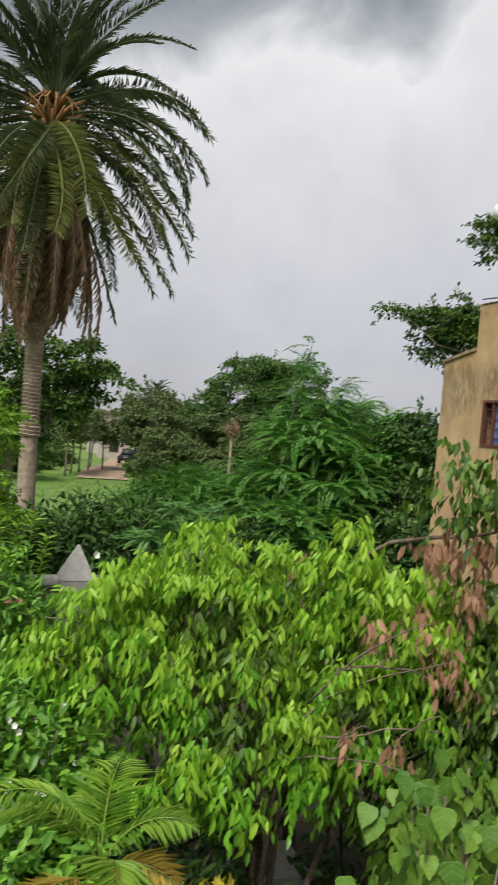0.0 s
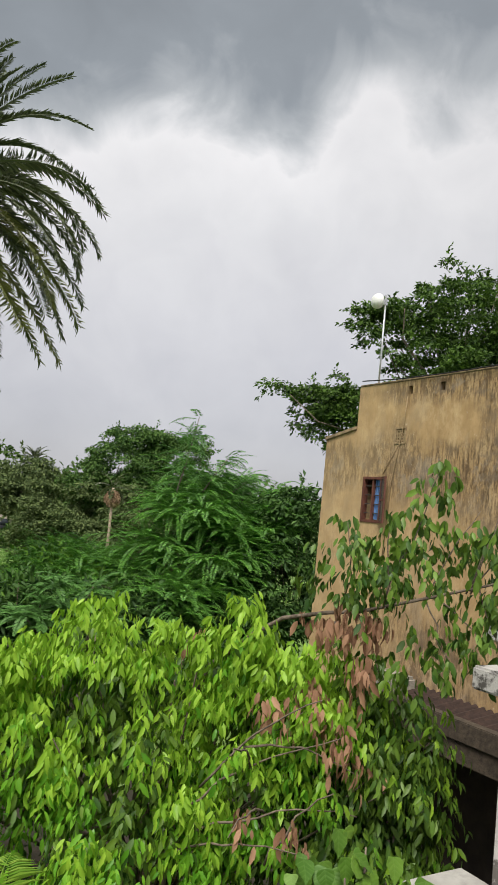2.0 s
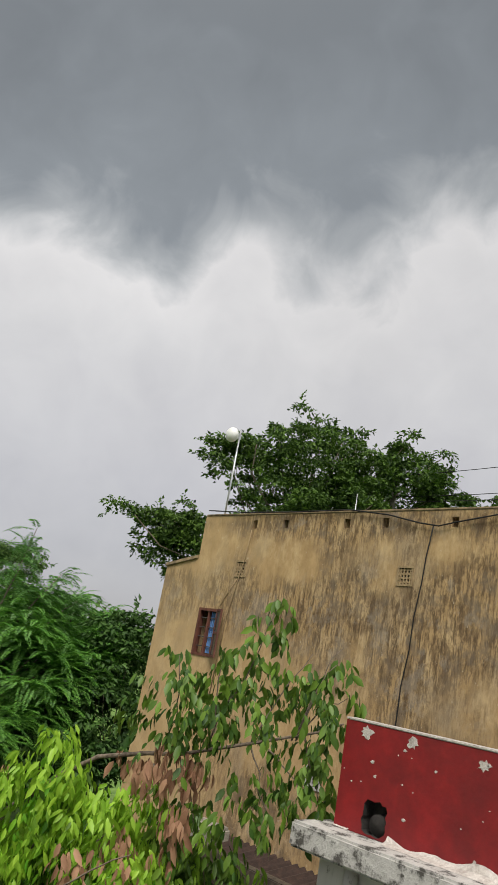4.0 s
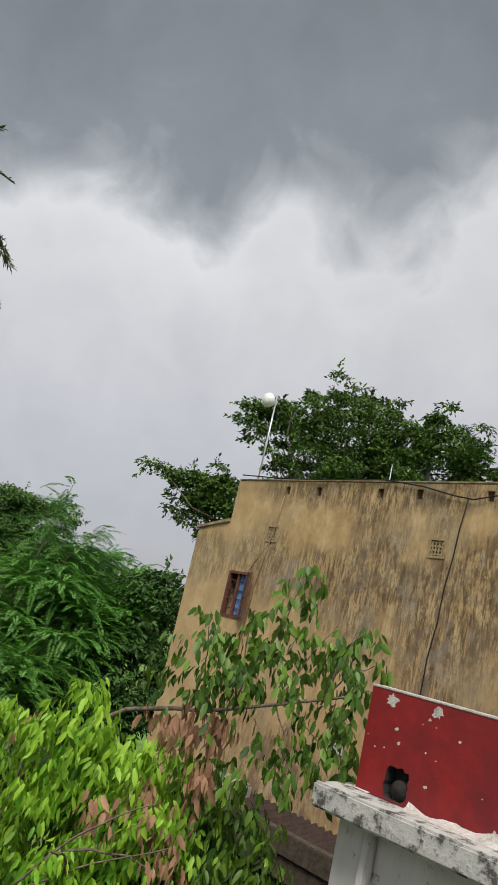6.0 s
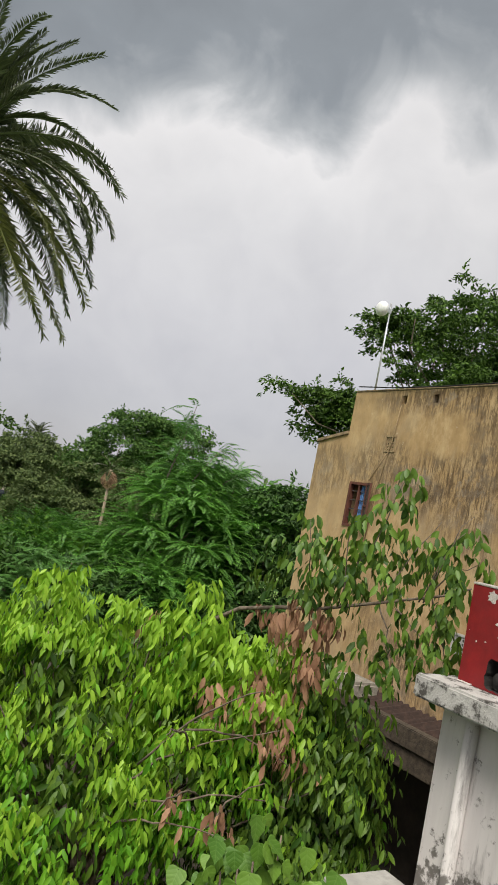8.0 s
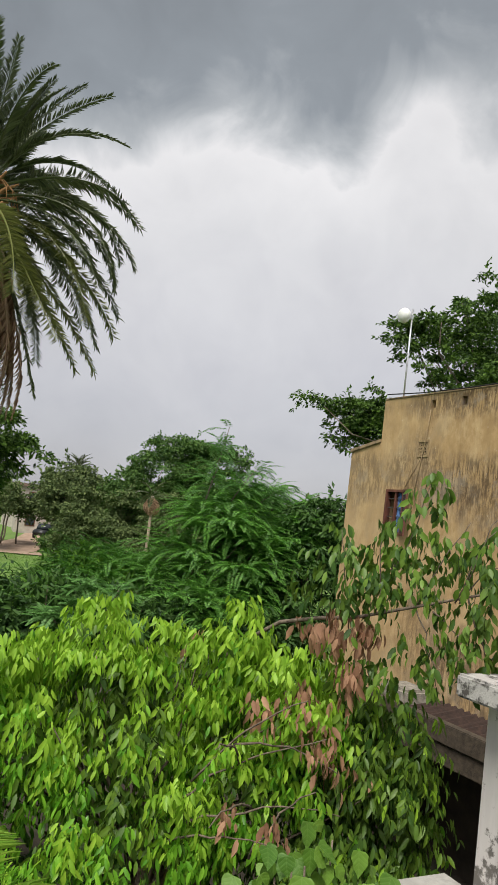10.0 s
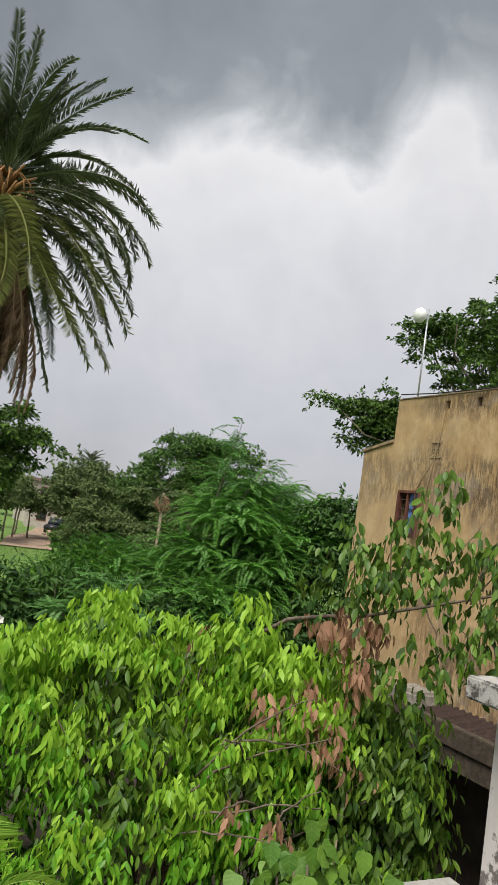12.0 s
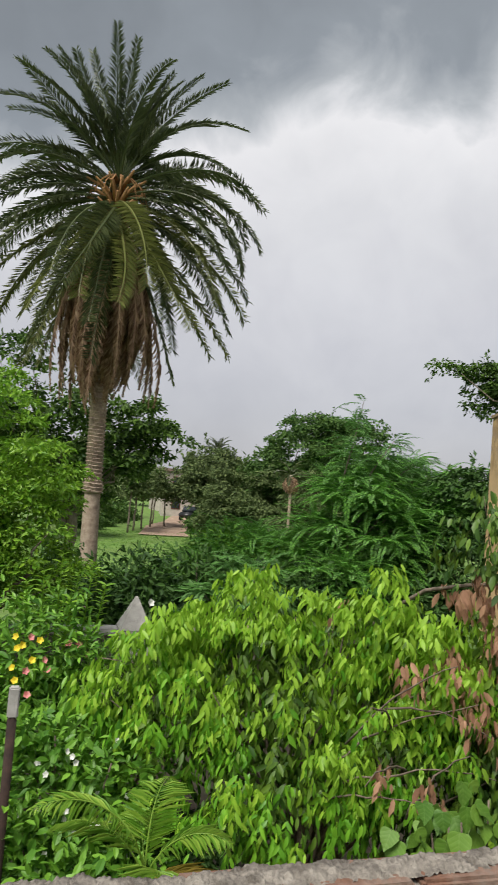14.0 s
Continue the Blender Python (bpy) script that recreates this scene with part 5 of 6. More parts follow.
# ---- dark hedge behind the boundary wall ----
def shrub(name, label, base, lobes, seed, mat_, clumps, per, spread, length, width, category="shrub", stems=9, fine_leaf=True, down=0.1, shell=0.5):
    rng = np.random.default_rng(seed)
    t = thing(name, label, category, base)
    o = np.array(base, float)
    loc = [(l[0] - o[0], l[1] - o[1], l[2] - o[2], *l[3:]) for l in lobes]
    (v, tr), c = crown_mesh(rng, loc, clumps, per, spread, length, width, down, shell, fine_leaf)
    for _ in range(stems):
        tube("stem", bent((rng.normal() * 0.12, rng.normal() * 0.12, 0), c[rng.integers(len(c))], 0.1, 6, 0.04, rng), np.linspace(0.028, 0.008, 6), M_TWIG, t, seg=5)
    tagged(link_mesh("foliage", tri_mesh("foliage", v, tr), mat_, t), kind="stuff")
    return t, c


for i in range(5):
    x = 0.2 + i * 1.5
    shrub("hedge_shrub", "dense dark green shrub behind the boundary wall", (x, 16.4 + 0.3 * (i % 2), 0), [(x, 16.4, 2.32, 1.0, 0.8, 0.85), (x + 0.3, 16.0, 1.7, 1.0, 0.7, 0.95)], 80 + i, M_DARK, 170, 20, 0.17, 0.20, 0.075)

shrub("leafy_shrub", "rounded bright green shrub behind the boundary wall", (4.3, 19.2, 0), [(4.25, 19.0, 2.75, 0.85, 0.7, 0.85), (3.6, 19.0, 2.3, 0.7, 0.6, 0.7), (5.1, 19.0, 2.6, 0.7, 0.6, 0.75)], 88, M_SHRUB, 330, 16, 0.13, 0.17, 0.075)

# ---- garden shrubs ----
g1, _ = shrub("flowering_shrub", "green shrub with yellow and pink trumpet flowers", (-0.7, 9.2, 0), [(-0.75, 9.2, 2.7, 0.72, 0.6, 0.78), (-0.25, 8.9, 2.9, 0.42, 0.4, 0.55), (-1.1, 9.0, 2.0, 0.6, 0.6, 0.8), (-0.5, 8.8, 2.1, 0.6, 0.5, 0.6)], 90, M_SHRUB, 420, 13, 0.10, 0.13, 0.045)
g2, _ = shrub("oleander", "dark narrow-leaved oleander with a few flowers", (0.45, 9.6, 0), [(0.2, 9.6, 2.1, 0.42, 0.5, 0.65), (0.9, 9.8, 1.8, 0.5, 0.5, 0.7)], 91, M_MID, 170, 12, 0.11, 0.20, 0.028, down=-0.4)
g3, _ = shrub("jasmine_shrub", "low bright shrub dotted with small white flowers", (-0.4, 7.2, 0), [(-0.6, 7.2, 1.95, 0.65, 0.5, 0.66), (0.05, 7.1, 1.95, 0.5, 0.45, 0.6), (-0.2, 6.6, 1.2, 0.8, 0.5, 0.7)], 92, M_SHRUB, 420, 13, 0.11, 0.13, 0.06)


def shoots(parent, base, tips, seed):
    rng = np.random.default_rng(seed)
    for tip in tips:
        b = np.array(base, float) - np.array(parent.location)
        q = np.array(tip, float) - np.array(parent.location)
        b = np.array((q[0] * 0.8 + b[0] * 0.2, q[1] * 0.8 + b[1] * 0.2, b[2]))
        st = tube_arrays(bent(b, q, 0, 5), np.linspace(0.012, 0.005, 5), 5)
        k = 44
        u = np.linspace(0.1, 1, k)
        PP = b + (q - b) * u[:, None]
        az = np.arange(k) * 2.4
        D = np.stack([np.cos(az), np.sin(az), 0.4 + 0 * az], 1)
        lv = leaf_cards(PP, D, np.tile((0, 0, 1.0), (k, 1)) + rng.normal(size=(k, 3)) * 0.2, 0.13, 0.05, True)
        link_mesh("shoot", tri_mesh("shoot", *joined([st, lv])), M_BRIGHT, parent)


shoots(g1, (-0.5, 9.1, 2.8), [(-0.42, 9.07, 3.95), (-0.05, 9.1, 3.85), (-0.2, 9.3, 3.7), (0.1, 9.0, 3.6), (-0.62, 9.0, 3.75), (-0.3, 8.9, 3.45), (-0.8, 9.1, 3.6)], 5)


def blossom(name, parent, at, r, mat_, rng):
    k = 5
    az = np.arange(k) * 2 * math.pi / k + rng.random() * 2
    tilt = unit(np.array((rng.normal() * 0.5, -1.0, 0.3 + rng.random() * 0.5)))
    a = unit(np.cross(tilt, (0, 0, 1.0)))
    b = np.cross(tilt, a)
    D = a * np.cos(az)[:, None] + b * np.sin(az)[:, None] + tilt * 0.35
    v, t = leaf_cards(np.tile(at, (k, 1)), D, np.tile(tilt, (k, 1)), r, r * 1.0, True, -0.15)
    return link_mesh(name, tri_mesh(name, v, t), mat_, parent)


rngf = np.random.default_rng(17)
for at in ((-0.62, 8.45, 3.06), (-0.86, 8.45, 3.1), (-0.84, 8.42, 2.98), (-0.68, 8.4, 2.86), (-0.87, 8.4, 2.78), (-0.84, 8.35, 2.66), (-0.8, 8.4, 3.02)):
    blossom("flower", g1, np.array(at) - np.array((-0.7, 9.2, 0)), 0.05, M_YELLOW, rngf)["label"] = "yellow trumpet flower"
for at in ((-0.72, 8.42, 3.1), (-0.74, 8.42, 2.74), (-0.56, 8.45, 2.85), (-0.5, 8.45, 2.75), (-0.7, 8.38, 2.5), (-0.3, 8.6, 3.0), (-0.18, 8.7, 2.96), (-0.05, 8.7, 2.85)):
    blossom("flower", g1, np.array(at) - np.array((-0.7, 9.2, 0)), 0.05, M_PINK, rngf)["label"] = "pink trumpet flower"
for at in ((0.95, 9.25, 2.7), (0.9, 9.22, 2.62)):
    blossom("flower", g2, np.array(at) - np.array((0.45, 9.6, 0)), 0.08, M_YELLOW, rngf)
for at in ((0.7, 9.3, 3.35), (0.2, 9.1, 2.55)):
    blossom("flower", g2, np.array(at) - np.array((0.45, 9.6, 0)), 0.06, M_WHITE_PETAL, rngf)
for i in range(24):
    at = np.array((rngf.uniform(-0.75, 0.35), 6.62 + 0.25 * rngf.random(), rngf.uniform(1.4, 2.55)))
    blossom("flower", g3, at - np.array((-0.4, 7.2, 0)), 0.035, M_WHITE_PETAL, rngf)


def areca():
    rng = np.random.default_rng(55)
    t = thing("areca_palm", "small areca palm with yellowing lower fronds", "palm", (-0.05, 4.55, 0.12))
    for i in range(5):
        a = i * 1.3
        tube("cane", bent((0.09 * math.cos(a), 0.09 * math.sin(a), 0), (0.02 * math.cos(a), 0.02 * math.sin(a), 2.25), 0, 5, 0.01, rng), np.linspace(0.025, 0.018, 5), M_ARECA, t)
    for az, rise, ln, mt, zz in ((188, 70, 0.88, M_ARECA, 2.42), (60, 80, 0.62, M_ARECA, 2.42), (335, 66, 0.6, M_ARECA, 2.38), (318, 50, 0.5, M_ARECA_DRY, 2.32), (182, 14, 0.72, M_ARECA_DRY, 2.28),
                                 (205, 30, 0.6, M_ARECA_DRY, 2.3), (262, 60, 0.5, M_ARECA, 2.34), (150, 52, 0.7, M_ARECA, 2.38), (90, 58, 0.6, M_ARECA, 2.34)):
        v, tr = frond_mesh(rng, ln * 1.05, 1.5, 26, 0.25, 0.019, radians(rise), fold=0.2, along=0.18, sweep=0.75, hang=0.35, loose=0.06)
        ob = link_mesh("frond", tri_mesh("frond", v, tr), mt, t)
        ob.location, ob.rotation_euler = (0, 0, zz + 0.06), (rng.normal() * 0.15, 0, radians(az))


areca()


def heart_leaf_mesh():
    """A cupped heart-shaped blade, 1 long, with a folded midrib."""
    half = [(0.0, 0.10), (0.16, 0.0), (0.34, 0.02), (0.46, 0.16), (0.48, 0.34), (0.41, 0.54), (0.28, 0.74), (0.13, 0.90), (0.0, 1.08)]
    n = len(half)
    z = lambda x, y: 0.16 * abs(x) - 0.16 * y * y + 0.11 * math.sin(15 * y) * abs(x)
    vs = [(0, y, -0.16 * y * y) for _, y in half] + [(x, y, z(x, y)) for x, y in half] + [(-x, y, z(x, y)) for x, y in half]
    ts = []
    for i in range(n - 1):
        ts += [(i, n + i, n + i + 1), (i, n + i + 1, i + 1), (i, 2 * n + i + 1, 2 * n + i), (i, i + 1, 2 * n + i + 1)]
    return tri_mesh("leaf", vs, ts, True)


def heart_plant():
    rng = np.random.default_rng(66)
    base = np.array((1.86, 4.0, 0))
    t = thing("broad_leaved_plant", "tall plant with large heart-shaped green leaves", "plant", base)
    me = heart_leaf_mesh()
    me.materials.append(M_HEART)
    tops = []
    for i in range(9):
        q = np.array((rng.uniform(-0.4, 0.4), rng.uniform(-0.25, 0.25), rng.uniform(2.75, 3.12)))
        tops.append(q)
        tube("stem", bent((rng.normal() * 0.06, rng.normal() * 0.06, 0), q, 0, 6, 0.03, rng), np.linspace(0.016, 0.006, 6), M_TWIG, t, seg=6)
    for i in range(170):
        q = tops[i % 9] * (1, 1, 1) + np.array((rng.normal() * 0.16, rng.normal() * 0.14, -0.7 * rng.random() ** 1.7 + 0.05))
        ob = new("leaf", me)
        ob.parent = t
        s = rng.uniform(0.07, 0.16)
        tip = Vector((rng.normal() * 0.45, -0.4 + rng.normal() * 0.3, -0.75)).normalized()
        out = Vector((rng.normal() * 0.6, -0.45 + rng.normal() * 0.3, 0.8))
        side = tip.cross(out).normalized()
        ob.matrix_basis = Matrix.Translation(q) @ Matrix((side, tip, side.cross(tip))).transposed().to_4x4() @ Matrix.Diagonal((s, s, s, 1))


heart_plant()


# dark-leaved plants added to deepen the weak shade under the bush
shrub("shade_plants", "low dark leafy plants added under the bush to deepen its shade", (1.2, 6.5, 0), [(0.7, 6.3, 0.7, 0.7, 0.5, 0.7), (1.5, 6.6, 0.55, 0.7, 0.5, 0.55), (0.4, 7.2, 0.9, 0.8, 0.6, 0.9), (1.1, 7.3, 0.9, 0.8, 0.5, 0.9), (3.1, 7.0, 0.5, 0.6, 0.5, 0.5)],
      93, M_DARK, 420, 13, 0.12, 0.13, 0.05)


def croton():
    rng = np.random.default_rng(71)
    t, _ = shrub("croton", "low yellow-leaved croton plant", (0.7, 5.9, 0), [(0.75, 5.9, 1.05, 0.35, 0.3, 0.4), (1.15, 5.9, 1.0, 0.3, 0.3, 0.35), (0.35, 5.9, 0.8, 0.3, 0.3, 0.35)], 72, M_CROTON, 90, 9, 0.07, 0.12, 0.045, down=-0.6)


croton()


# ---- the near tree with drooping leaves ----
def blade_mesh(name, mat_, droop):
    v, t = leaf_cards([(0, 0, 0)], [(1, 0, 0)], np.array([(0, 0, 1.0)]), 1.0, 0.40, True, droop)
    me = tri_mesh(name, v, t, True)
    me.materials.append(mat_)
    return me


def hanging_leaves(rng, tips, outs, per, length, run_, loose=0.28, fan=0.95, fall=0.85):
    """Leaves in pairs along shoots that arch out and then down; each leaf hangs from its own stalk."""
    n = len(tips)
    u = np.tile(np.linspace(0, 1, per), n)
    side = np.where(np.tile(np.arange(per), n) % 2 == 0, -1.0, 1.0)
    o = unit(np.repeat(outs, per, 0) * np.array((1, 1, 0.15)) + np.repeat(rng.normal(size=(n, 3)) * 0.5, per, 0) * np.array((1, 1, 0.2)))
    s = unit(np.cross(o, (0, 0, 1.0)))
    run = run_ * (0.5 + 0.9 * np.repeat(rng.random(n), per))
    sag = np.repeat(0.35 + 0.8 * rng.random(n), per)
    P = np.repeat(tips, per, 0) + o * (run * u)[:, None] - np.array((0, 0, 1.0)) * (run * u * u * sag)[:, None] + rng.normal(size=(n * per, 3)) * length * 0.16
    D = unit(o * 0.4 + s * (side * fan * (1 - 0.4 * u))[:, None] + rng.normal(size=(n * per, 3)) * loose - np.array((0, 0, 1.0)) * (fall + 0.9 * rng.random(n * per))[:, None])
    N = unit(o + rng.normal(size=(n * per, 3)) * 0.6 + np.array((0, 0, 0.6)))
    L = length * (0.6 + 0.6 * rng.random(n * per))
    return P, D, N, L


def leaf_objects(parent, me, P, D, N, L, count, name="leaf"):
    for p, d, nn, l in list(zip(P, D, N, L))[:count]:
        d = Vector(d)
        s = d.cross(Vector(nn)).normalized()
        u = s.cross(d)
        ob = new(name, me)
        ob.parent = parent
        m = Matrix((d, -s, u)).transposed().to_4x4()
        ob.matrix_basis = Matrix.Translation(p) @ m @ Matrix.Diagonal((l, l, l, 1))


def near_tree():
    rng = np.random.default_rng(101)
    base = np.array((2.0, 7.3, 0))
    t = thing("tree", "bushy young tree with drooping bright green leaves and withered sprays", "tree", base)
    lobes = [(1.75, 7.3, 2.95, 1.25, 1.05, 1.0), (0.75, 7.5, 2.68, 0.85, 0.85, 0.86), (2.9, 6.4, 2.75, 1.0, 0.85, 0.95), (1.6, 6.5, 2.3, 1.1, 0.7, 0.62), (2.38, 6.5, 3.98, 0.27, 0.25, 0.45), 
             (1.05, 8.1, 3.15, 0.5, 0.4, 0.4), (1.7, 7.4, 3.5, 0.6, 0.5, 0.35), (3.65, 5.8, 2.55, 0.66, 0.6, 0.9), (3.2, 5.8, 1.7, 0.8, 0.6, 0.8), (3.0, 6.1, 3.3, 0.5, 0.45, 0.4),
             (2.62, 6.15, 3.55, 0.45, 0.38, 0.46), (2.95, 5.85, 3.5, 0.4, 0.3, 0.4), (2.62, 5.8, 3.1, 0.5, 0.4, 0.55), (0.62, 7.35, 3.35, 0.35, 0.3, 0.4), (1.4, 7.25, 3.6, 0.4, 0.35, 0.42), (0.15, 7.7, 2.75, 0.3, 0.3, 0.55), (3.5, 5.7, 3.15, 0.36, 0.32, 0.4)]
    loc = [(*(np.array(l[:3]) - base), *l[3:]) for l in lobes]
    # boughs end in sprays, each a bunch of leafy shoots, with shade between one spray and the next
    heads, hout = lobe_points(rng, loc, 320, 0.66)
    more, mout = lobe_points(rng, [loc[7], loc[8], loc[2]], 120, 0.55)
    slim, sout = zip(*[lobe_points(rng, [l], int(3 + 16 * l[3]), 0.5) for l in loc if l[3] <= 0.5])
    heads, hout = np.concatenate([heads, more, *slim]), np.concatenate([hout, mout, *sout])
    tips = np.repeat(heads, 7, 0) + rng.normal(size=(len(heads) * 7, 3)) * np.array((0.085, 0.085, 0.05))
    outs = unit(np.repeat(hout, 7, 0) + rng.normal(size=(len(heads) * 7, 3)) * 0.55)
    keep = np.ones(len(tips), bool)
    # hollows placed to fit the camera's view, where withered sprays and twigs show
    for hx, hy, hz, rx_, ry_, rz_ in ((2.3, 5.85, 3.36, 0.34, 0.5, 0.2), (2.2, 5.75, 2.78, 0.36, 0.5, 0.17), (2.75, 5.6, 2.5, 0.25, 0.4, 0.2), (1.5, 6.0, 2.2, 0.25, 0.4, 0.15)):
        keep &= (((tips + base - np.array((hx, hy, hz))) / np.array((rx_, ry_, rz_))) ** 2).sum(1) > 1
    tips, outs = tips[keep], outs[keep]
    tube("trunk", bent((0, 0, -0.1), (0.05, -0.1, 1.7), 0, 5, 0.03, rng), np.linspace(0.11, 0.07, 5), M_TWIG, t)
    for i in range(8):
        foot = np.array((0.16 * rng.normal() + 0.1, 0.14 * rng.normal() - 0.2, -0.05))
        tube("stem", bent(foot, foot + np.array((0.35 * rng.normal(), 0.2 * rng.normal(), 2.2)), 0, 7, 0.025, rng), np.linspace(0.04, 0.018, 7), M_TWIG, t, seg=7)
    for i in range(44):
        tube("limb", bent((0.05 * rng.normal(), -0.1, 0.9 + 0.9 * rng.random()), tips[rng.integers(len(tips))], 0.12, 7, 0.05, rng), np.linspace(0.024, 0.005, 7), M_TWIG, t, seg=5)
    for a, b in (((1.9, 6.3, 2.5), (2.75, 5.35, 3.3)), ((2.0, 6.2, 2.7), (2.5, 5.3, 3.62)), ((1.95, 6.1, 2.4), (2.85, 5.2, 2.75)), ((1.8, 6.2, 2.2), (2.35, 5.15, 2.55)), ((2.3, 5.9, 2.9), (1.75, 5.35, 3.25)), ((2.4, 5.8, 2.6), (1.7, 5.2, 2.75)),
                 ((2.2, 5.9, 3.1), (2.9, 5.3, 3.02)), ((2.3, 5.6, 2.3), (2.6, 5.2, 2.95))):
        tube("twig", bent(np.array(a) - base, np.array(b) - base, 0.1, 9, 0.016, rng), np.linspace(0.012, 0.004, 9), M_TWIG, t, "bare grey twig", seg=6)
    P, D, N, L = hanging_leaves(rng, tips, outs, 8, 0.122, 0.16, 0.22, 0.8, 0.85)
    # inner leaves get the dark leaf colour to imitate shade inside the crown
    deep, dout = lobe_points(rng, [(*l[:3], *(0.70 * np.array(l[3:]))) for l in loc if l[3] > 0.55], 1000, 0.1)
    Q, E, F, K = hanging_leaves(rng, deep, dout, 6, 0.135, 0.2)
    tagged(link_mesh("inner_foliage", tri_mesh("inner_foliage", *leaf_cards(Q, E, F, K, K * 0.36, True, 0.14), True), M_BUSH_OLD_SHADE, t), kind="stuff")
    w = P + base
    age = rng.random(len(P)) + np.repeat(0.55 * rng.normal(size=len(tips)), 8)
    # leaf tone by height and upward tilt: lighter above, darker below
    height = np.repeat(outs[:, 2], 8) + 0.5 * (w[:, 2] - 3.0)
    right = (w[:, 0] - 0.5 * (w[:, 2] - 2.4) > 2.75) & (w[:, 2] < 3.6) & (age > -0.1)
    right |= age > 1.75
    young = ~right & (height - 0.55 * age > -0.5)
    for sel, one, mat_, nm in ((young, M_BUSH_ONE, M_BUSH, "young_foliage"), (~right & ~young, M_BUSH_MID, M_BUSH_MID, "grown_foliage"), (right, M_BUSH_OLD_ONE, M_BUSH_OLD_SHADE, "mature_foliage")):
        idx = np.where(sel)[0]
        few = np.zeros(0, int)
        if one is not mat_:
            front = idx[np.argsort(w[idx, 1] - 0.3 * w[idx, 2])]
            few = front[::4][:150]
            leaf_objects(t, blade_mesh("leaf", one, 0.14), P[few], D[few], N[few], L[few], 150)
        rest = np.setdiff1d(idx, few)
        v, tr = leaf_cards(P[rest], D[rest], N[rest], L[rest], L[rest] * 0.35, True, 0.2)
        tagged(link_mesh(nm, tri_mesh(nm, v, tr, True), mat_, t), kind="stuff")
    # withered sprays
    dl = [(2.4, 5.5, 3.45, 0.16, 0.12, 0.14), (2.26, 5.35, 2.63, 0.16, 0.1, 0.1), (2.66, 5.2, 3.38, 0.16, 0.12, 0.18), (2.42, 5.85, 3.45, 0.2, 0.15, 0.16), (2.85, 5.5, 3.3, 0.2, 0.15, 0.22), (2.05, 5.6, 2.75, 0.22, 0.12, 0.12), (2.2, 6.75, 3.85, 0.1, 0.1, 0.1), (2.7, 5.7, 3.55, 0.2, 0.15, 0.16), (3.05, 5.55, 3.0, 0.15, 0.15, 0.15)]
    tp, ou = lobe_points(rng, [(*(np.array(l[:3]) - base), *l[3:]) for l in dl], 62, 0.1)
    P, D, N, L = hanging_leaves(rng, tp, ou, 4, 0.12, 0.12, 0.3, 0.5, 1.2)
    leaf_objects(t, blade_mesh("withered_leaf", M_DRY, 0.2), P, D, N, L, 260, "withered_leaf")
    return t


near_tree()


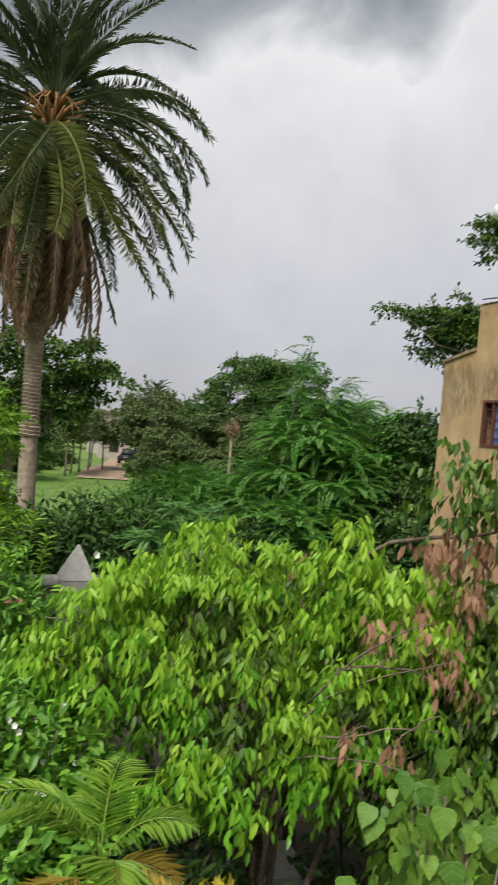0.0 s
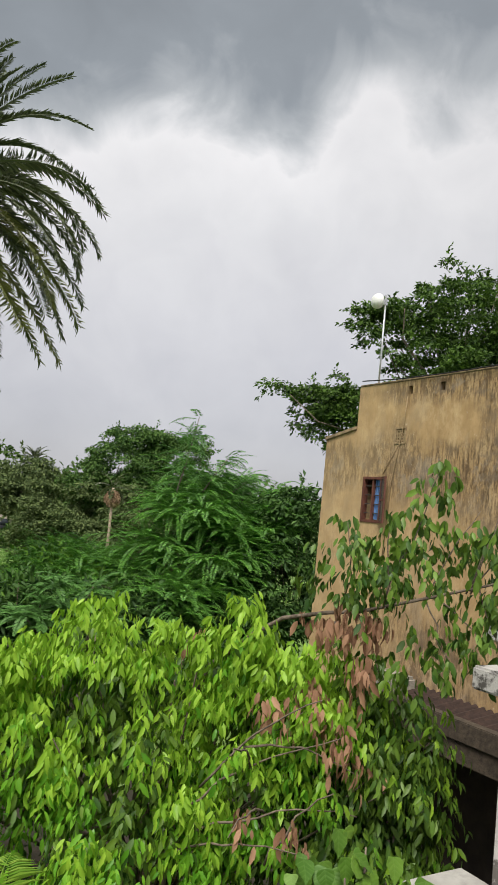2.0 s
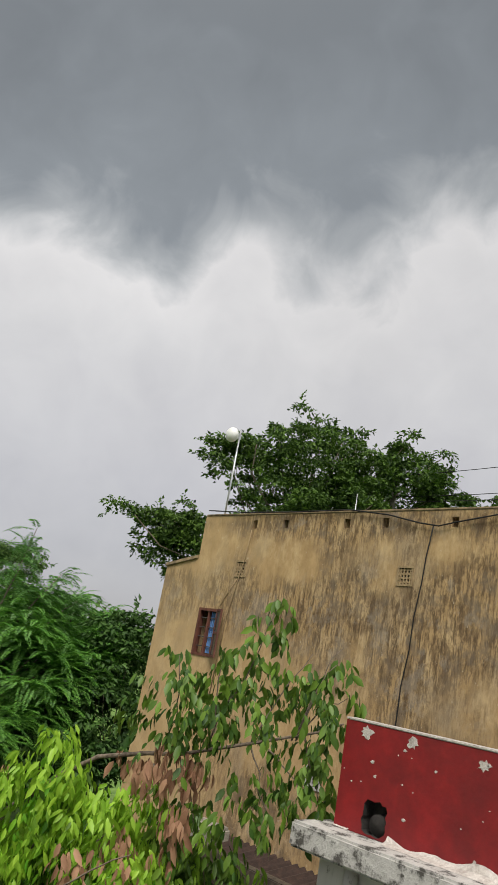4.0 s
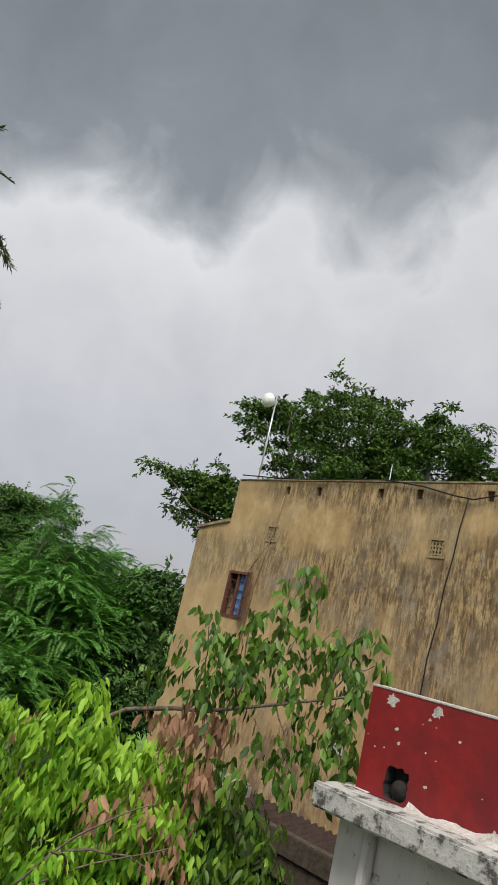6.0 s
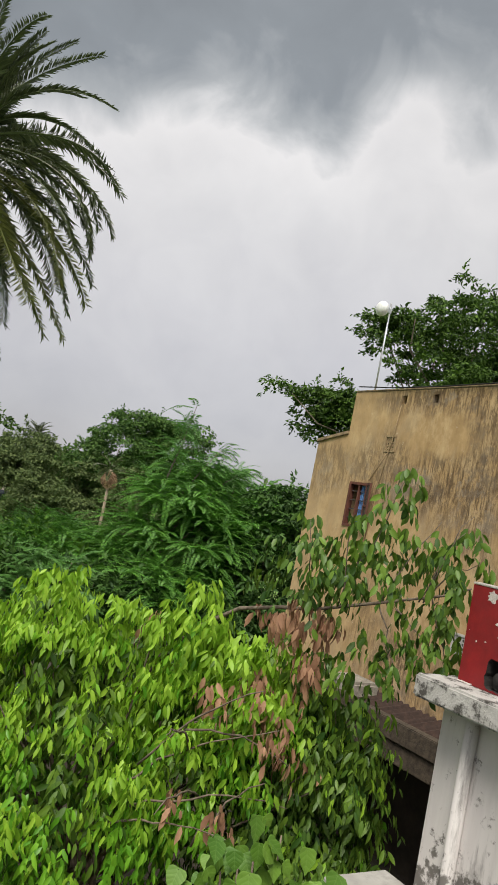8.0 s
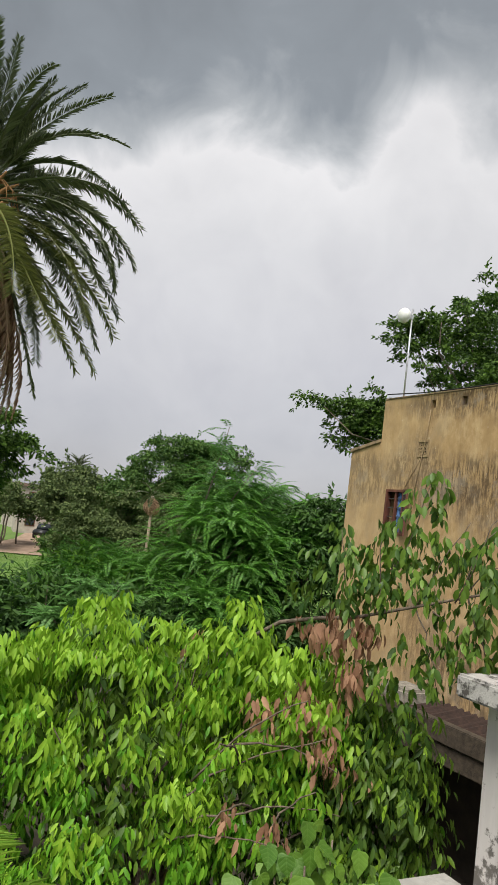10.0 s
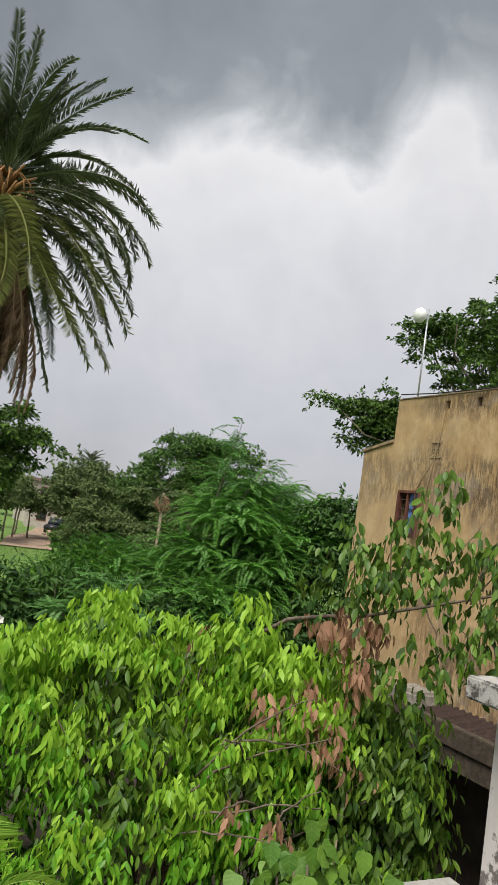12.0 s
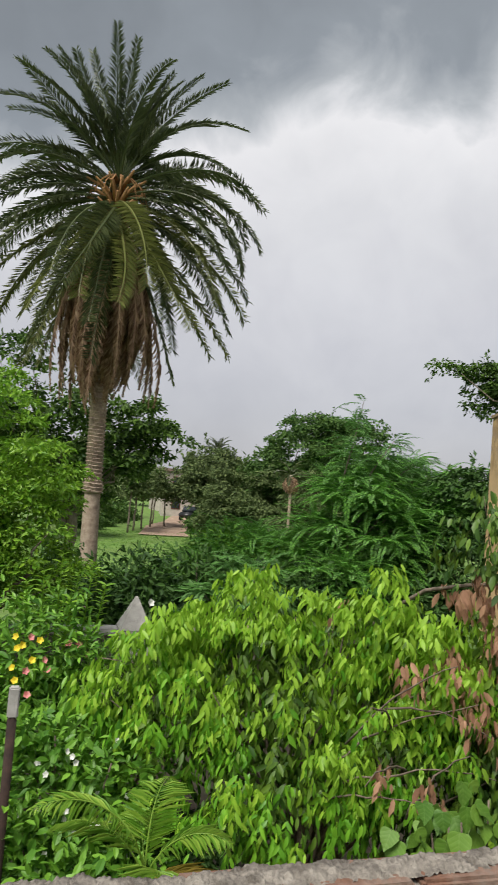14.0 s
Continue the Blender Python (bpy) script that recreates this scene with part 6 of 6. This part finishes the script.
def side_branch():
    rng = np.random.default_rng(131)
    base = np.array((2.9, 7.9, 0))
    t = thing("tree", "leafy branch of dark drooping leaves in front of the ochre house", "tree", base)
    B = lambda *p: np.array(p) - base
    tube("trunk", bent((0, 0, -0.1), B(2.5, 7.5, 2.9), 0, 6, 0.04, rng), np.linspace(0.09, 0.04, 6), M_TWIG, t)
    tube("branch", [B(2.5, 7.5, 2.9), B(2.55, 7.2, 3.45), B(2.73, 6.8, 3.82), B(2.85, 6.45, 4.05), B(3.05, 6.05, 4.17), B(3.2, 5.8, 4.22), B(3.5, 5.3, 4.42), B(3.83, 4.9, 4.60), B(4.0, 4.78, 4.7)], [0.027, 0.025, 0.022, 0.02, 0.018, 0.016, 0.013, 0.01, 0.007], M_TWIG, t, "bare grey branch", seg=10)
    ups = []
    for a, b in (((3.3, 5.6, 4.3), (3.53, 5.22, 5.62)), ((3.15, 5.85, 4.2), (2.95, 5.75, 5.0)), ((3.5, 5.3, 4.42), (3.75, 5.0, 5.2)), ((3.5, 5.3, 4.4), (3.62, 5.1, 3.8)), ((3.1, 6.0, 4.1), (3.1, 5.6, 3.5)),
                 ((3.3, 5.6, 4.3), (3.2, 5.5, 5.1)), ((3.7, 5.05, 4.5), (3.9, 4.85, 5.15)), ((3.2, 5.8, 4.2), (3.45, 5.5, 3.3)), ((3.6, 5.2, 4.4), (3.85, 4.95, 4.0)), ((3.75, 5.05, 4.52), (4.02, 4.9, 5.3)), ((3.75, 5.05, 4.5), (4.1, 4.85, 4.9)), ((3.8, 5.0, 4.55), (3.95, 4.85, 3.9))):
        ups.append((B(*a), B(*b)))
    for a, b in ups:
        tube("twig", bent(a, b, 0.06, 6, 0.02, rng), np.linspace(0.008, 0.003, 6), M_TWIG, t, seg=5)
    tips, outs = [], []
    for n, (a, b) in enumerate(ups):
        for k in range(14 if n == 0 else 7):
            u = 0.25 + 0.75 * rng.random()
            tips.append(a + (b - a) * u + rng.normal(size=3) * 0.09)
            outs.append(unit(rng.normal(size=3) * np.array((1, 1, 0.3))))
    lobe = [(*B(3.45, 5.4, 4.75), 0.5, 0.45, 0.5), (*B(3.8, 5.0, 4.7), 0.3, 0.25, 0.5), (*B(3.0, 5.85, 4.65), 0.28, 0.28, 0.35), (*B(3.5, 5.3, 3.9), 0.42, 0.35, 0.55), (*B(3.2, 5.6, 4.5), 0.35, 0.3, 0.3), (*B(3.95, 4.92, 4.6), 0.28, 0.18, 0.6), (*B(3.5, 5.27, 5.2), 0.14, 0.14, 0.42)]
    tp, ou = lobe_points(rng, lobe, 140, 0.25)
    tips, outs = np.concatenate([tips, tp]), np.concatenate([outs, ou])
    P, D, N, L = hanging_leaves(rng, tips, outs, 7, 0.118, 0.17, 0.3, 0.7, 1.0)
    order = rng.permutation(len(P))
    few, rest = order[:290], order[290:]
    leaf_objects(t, blade_mesh("leaf", M_BUSH_OLD_ONE, 0.14), P[few], D[few], N[few], L[few], 290)
    tagged(link_mesh("foliage", tri_mesh("foliage", *leaf_cards(P[rest], D[rest], N[rest], L[rest], L[rest] * 0.47, True, 0.14), True), M_BUSH_OLD_SHADE, t), kind="stuff")
    dl = [(*B(2.98, 5.95, 4.1), 0.22, 0.3, 0.12), (*B(3.2, 5.65, 4.15), 0.3, 0.2, 0.14), (*B(3.1, 5.5, 3.75), 0.18, 0.16, 0.25), (*B(2.98, 5.6, 4.25), 0.2, 0.16, 0.2)]
    tp, ou = lobe_points(rng, dl, 40, 0.2)
    P, D, N, L = hanging_leaves(rng, tp, ou, 5, 0.15, 0.1)
    D = unit(D * np.array((0.55, 0.55, 1.3)))
    leaf_objects(t, blade_mesh("withered_leaf", M_DRY, 0.2), P, D, N, L, 290, "withered_leaf")
    return t


side_branch()


# ---- bricks of the parapet, last ----
def parapet_bricks():
    bm = box(bmesh.new(), (-0.115, -0.056, -0.036), (0.115, 0.056, 0.036), 0.008)
    me = bpy.data.meshes.new("brick")
    bm.to_mesh(me)
    bm.free()
    me.materials.append(M_BRICK)
    rng = np.random.default_rng(2)
    for row in range(12):
        for i in range(20):
            x = -2.6 + i * 0.245 + (row % 2) * 0.12
            ob = new("brick", me)
            ob.parent = parapet
            ob.matrix_basis = pose(x, 0, 0.04 + row * 0.0805, 0, rng.normal() * 0.4, rng.normal() * 0.5)
    for i in range(12):
        ob = new("brick", me)
        ob.parent = parapet
        ob.matrix_basis = pose(-0.495 + i * 0.245, 0.0, 1.0, 0, rng.normal() * 1.0, rng.normal() * 1.2)
    rows, k = 1100, 13
    vs, ts = [], []
    for i in range(rows + 1):
        x = -3.0 + i * 3.3 / rows
        worn = min(1.0, max(0.0, (x + 0.42) / 0.14))
        near = -0.059 + worn * (0.024 + 0.012 * noise.noise(Vector((x * 14, 7, 1))))
        for m in range(k):
            w = m / (k - 1)
            y = near + (0.059 - near) * w
            z = 0.058 + 0.012 * math.sin(math.pi * w) if 0 < m < k - 1 else (0.028 if m == 0 and worn < 1 else 0.058 if m == 0 else -0.02)
            j = 0.8 * noise.noise(Vector((x * 5, y * 9, 2))) + 0.7 * noise.noise(Vector((x * 19, y * 30, 1))) + 0.75 * noise.noise(Vector((x * 60, y * 70, 3))) + 0.5 * noise.noise(Vector((x * 130, y * 140, 5)))
            vs.append((x, y, 0.975 + z + 0.011 * j))
    for i in range(rows):
        for m in range(k - 1):
            a = i * k + m
            if vs[a][0] > 0.06 + 0.012 * m + 0.02 * math.sin(m * 5):
                continue
            ts += [(a, a + 1, a + k + 1), (a, a + k + 1, a + k)]
    link_mesh("topping", tri_mesh("topping", vs, ts, True), M_MORTAR, parapet, "rough grey mortar topping")


parapet_bricks()
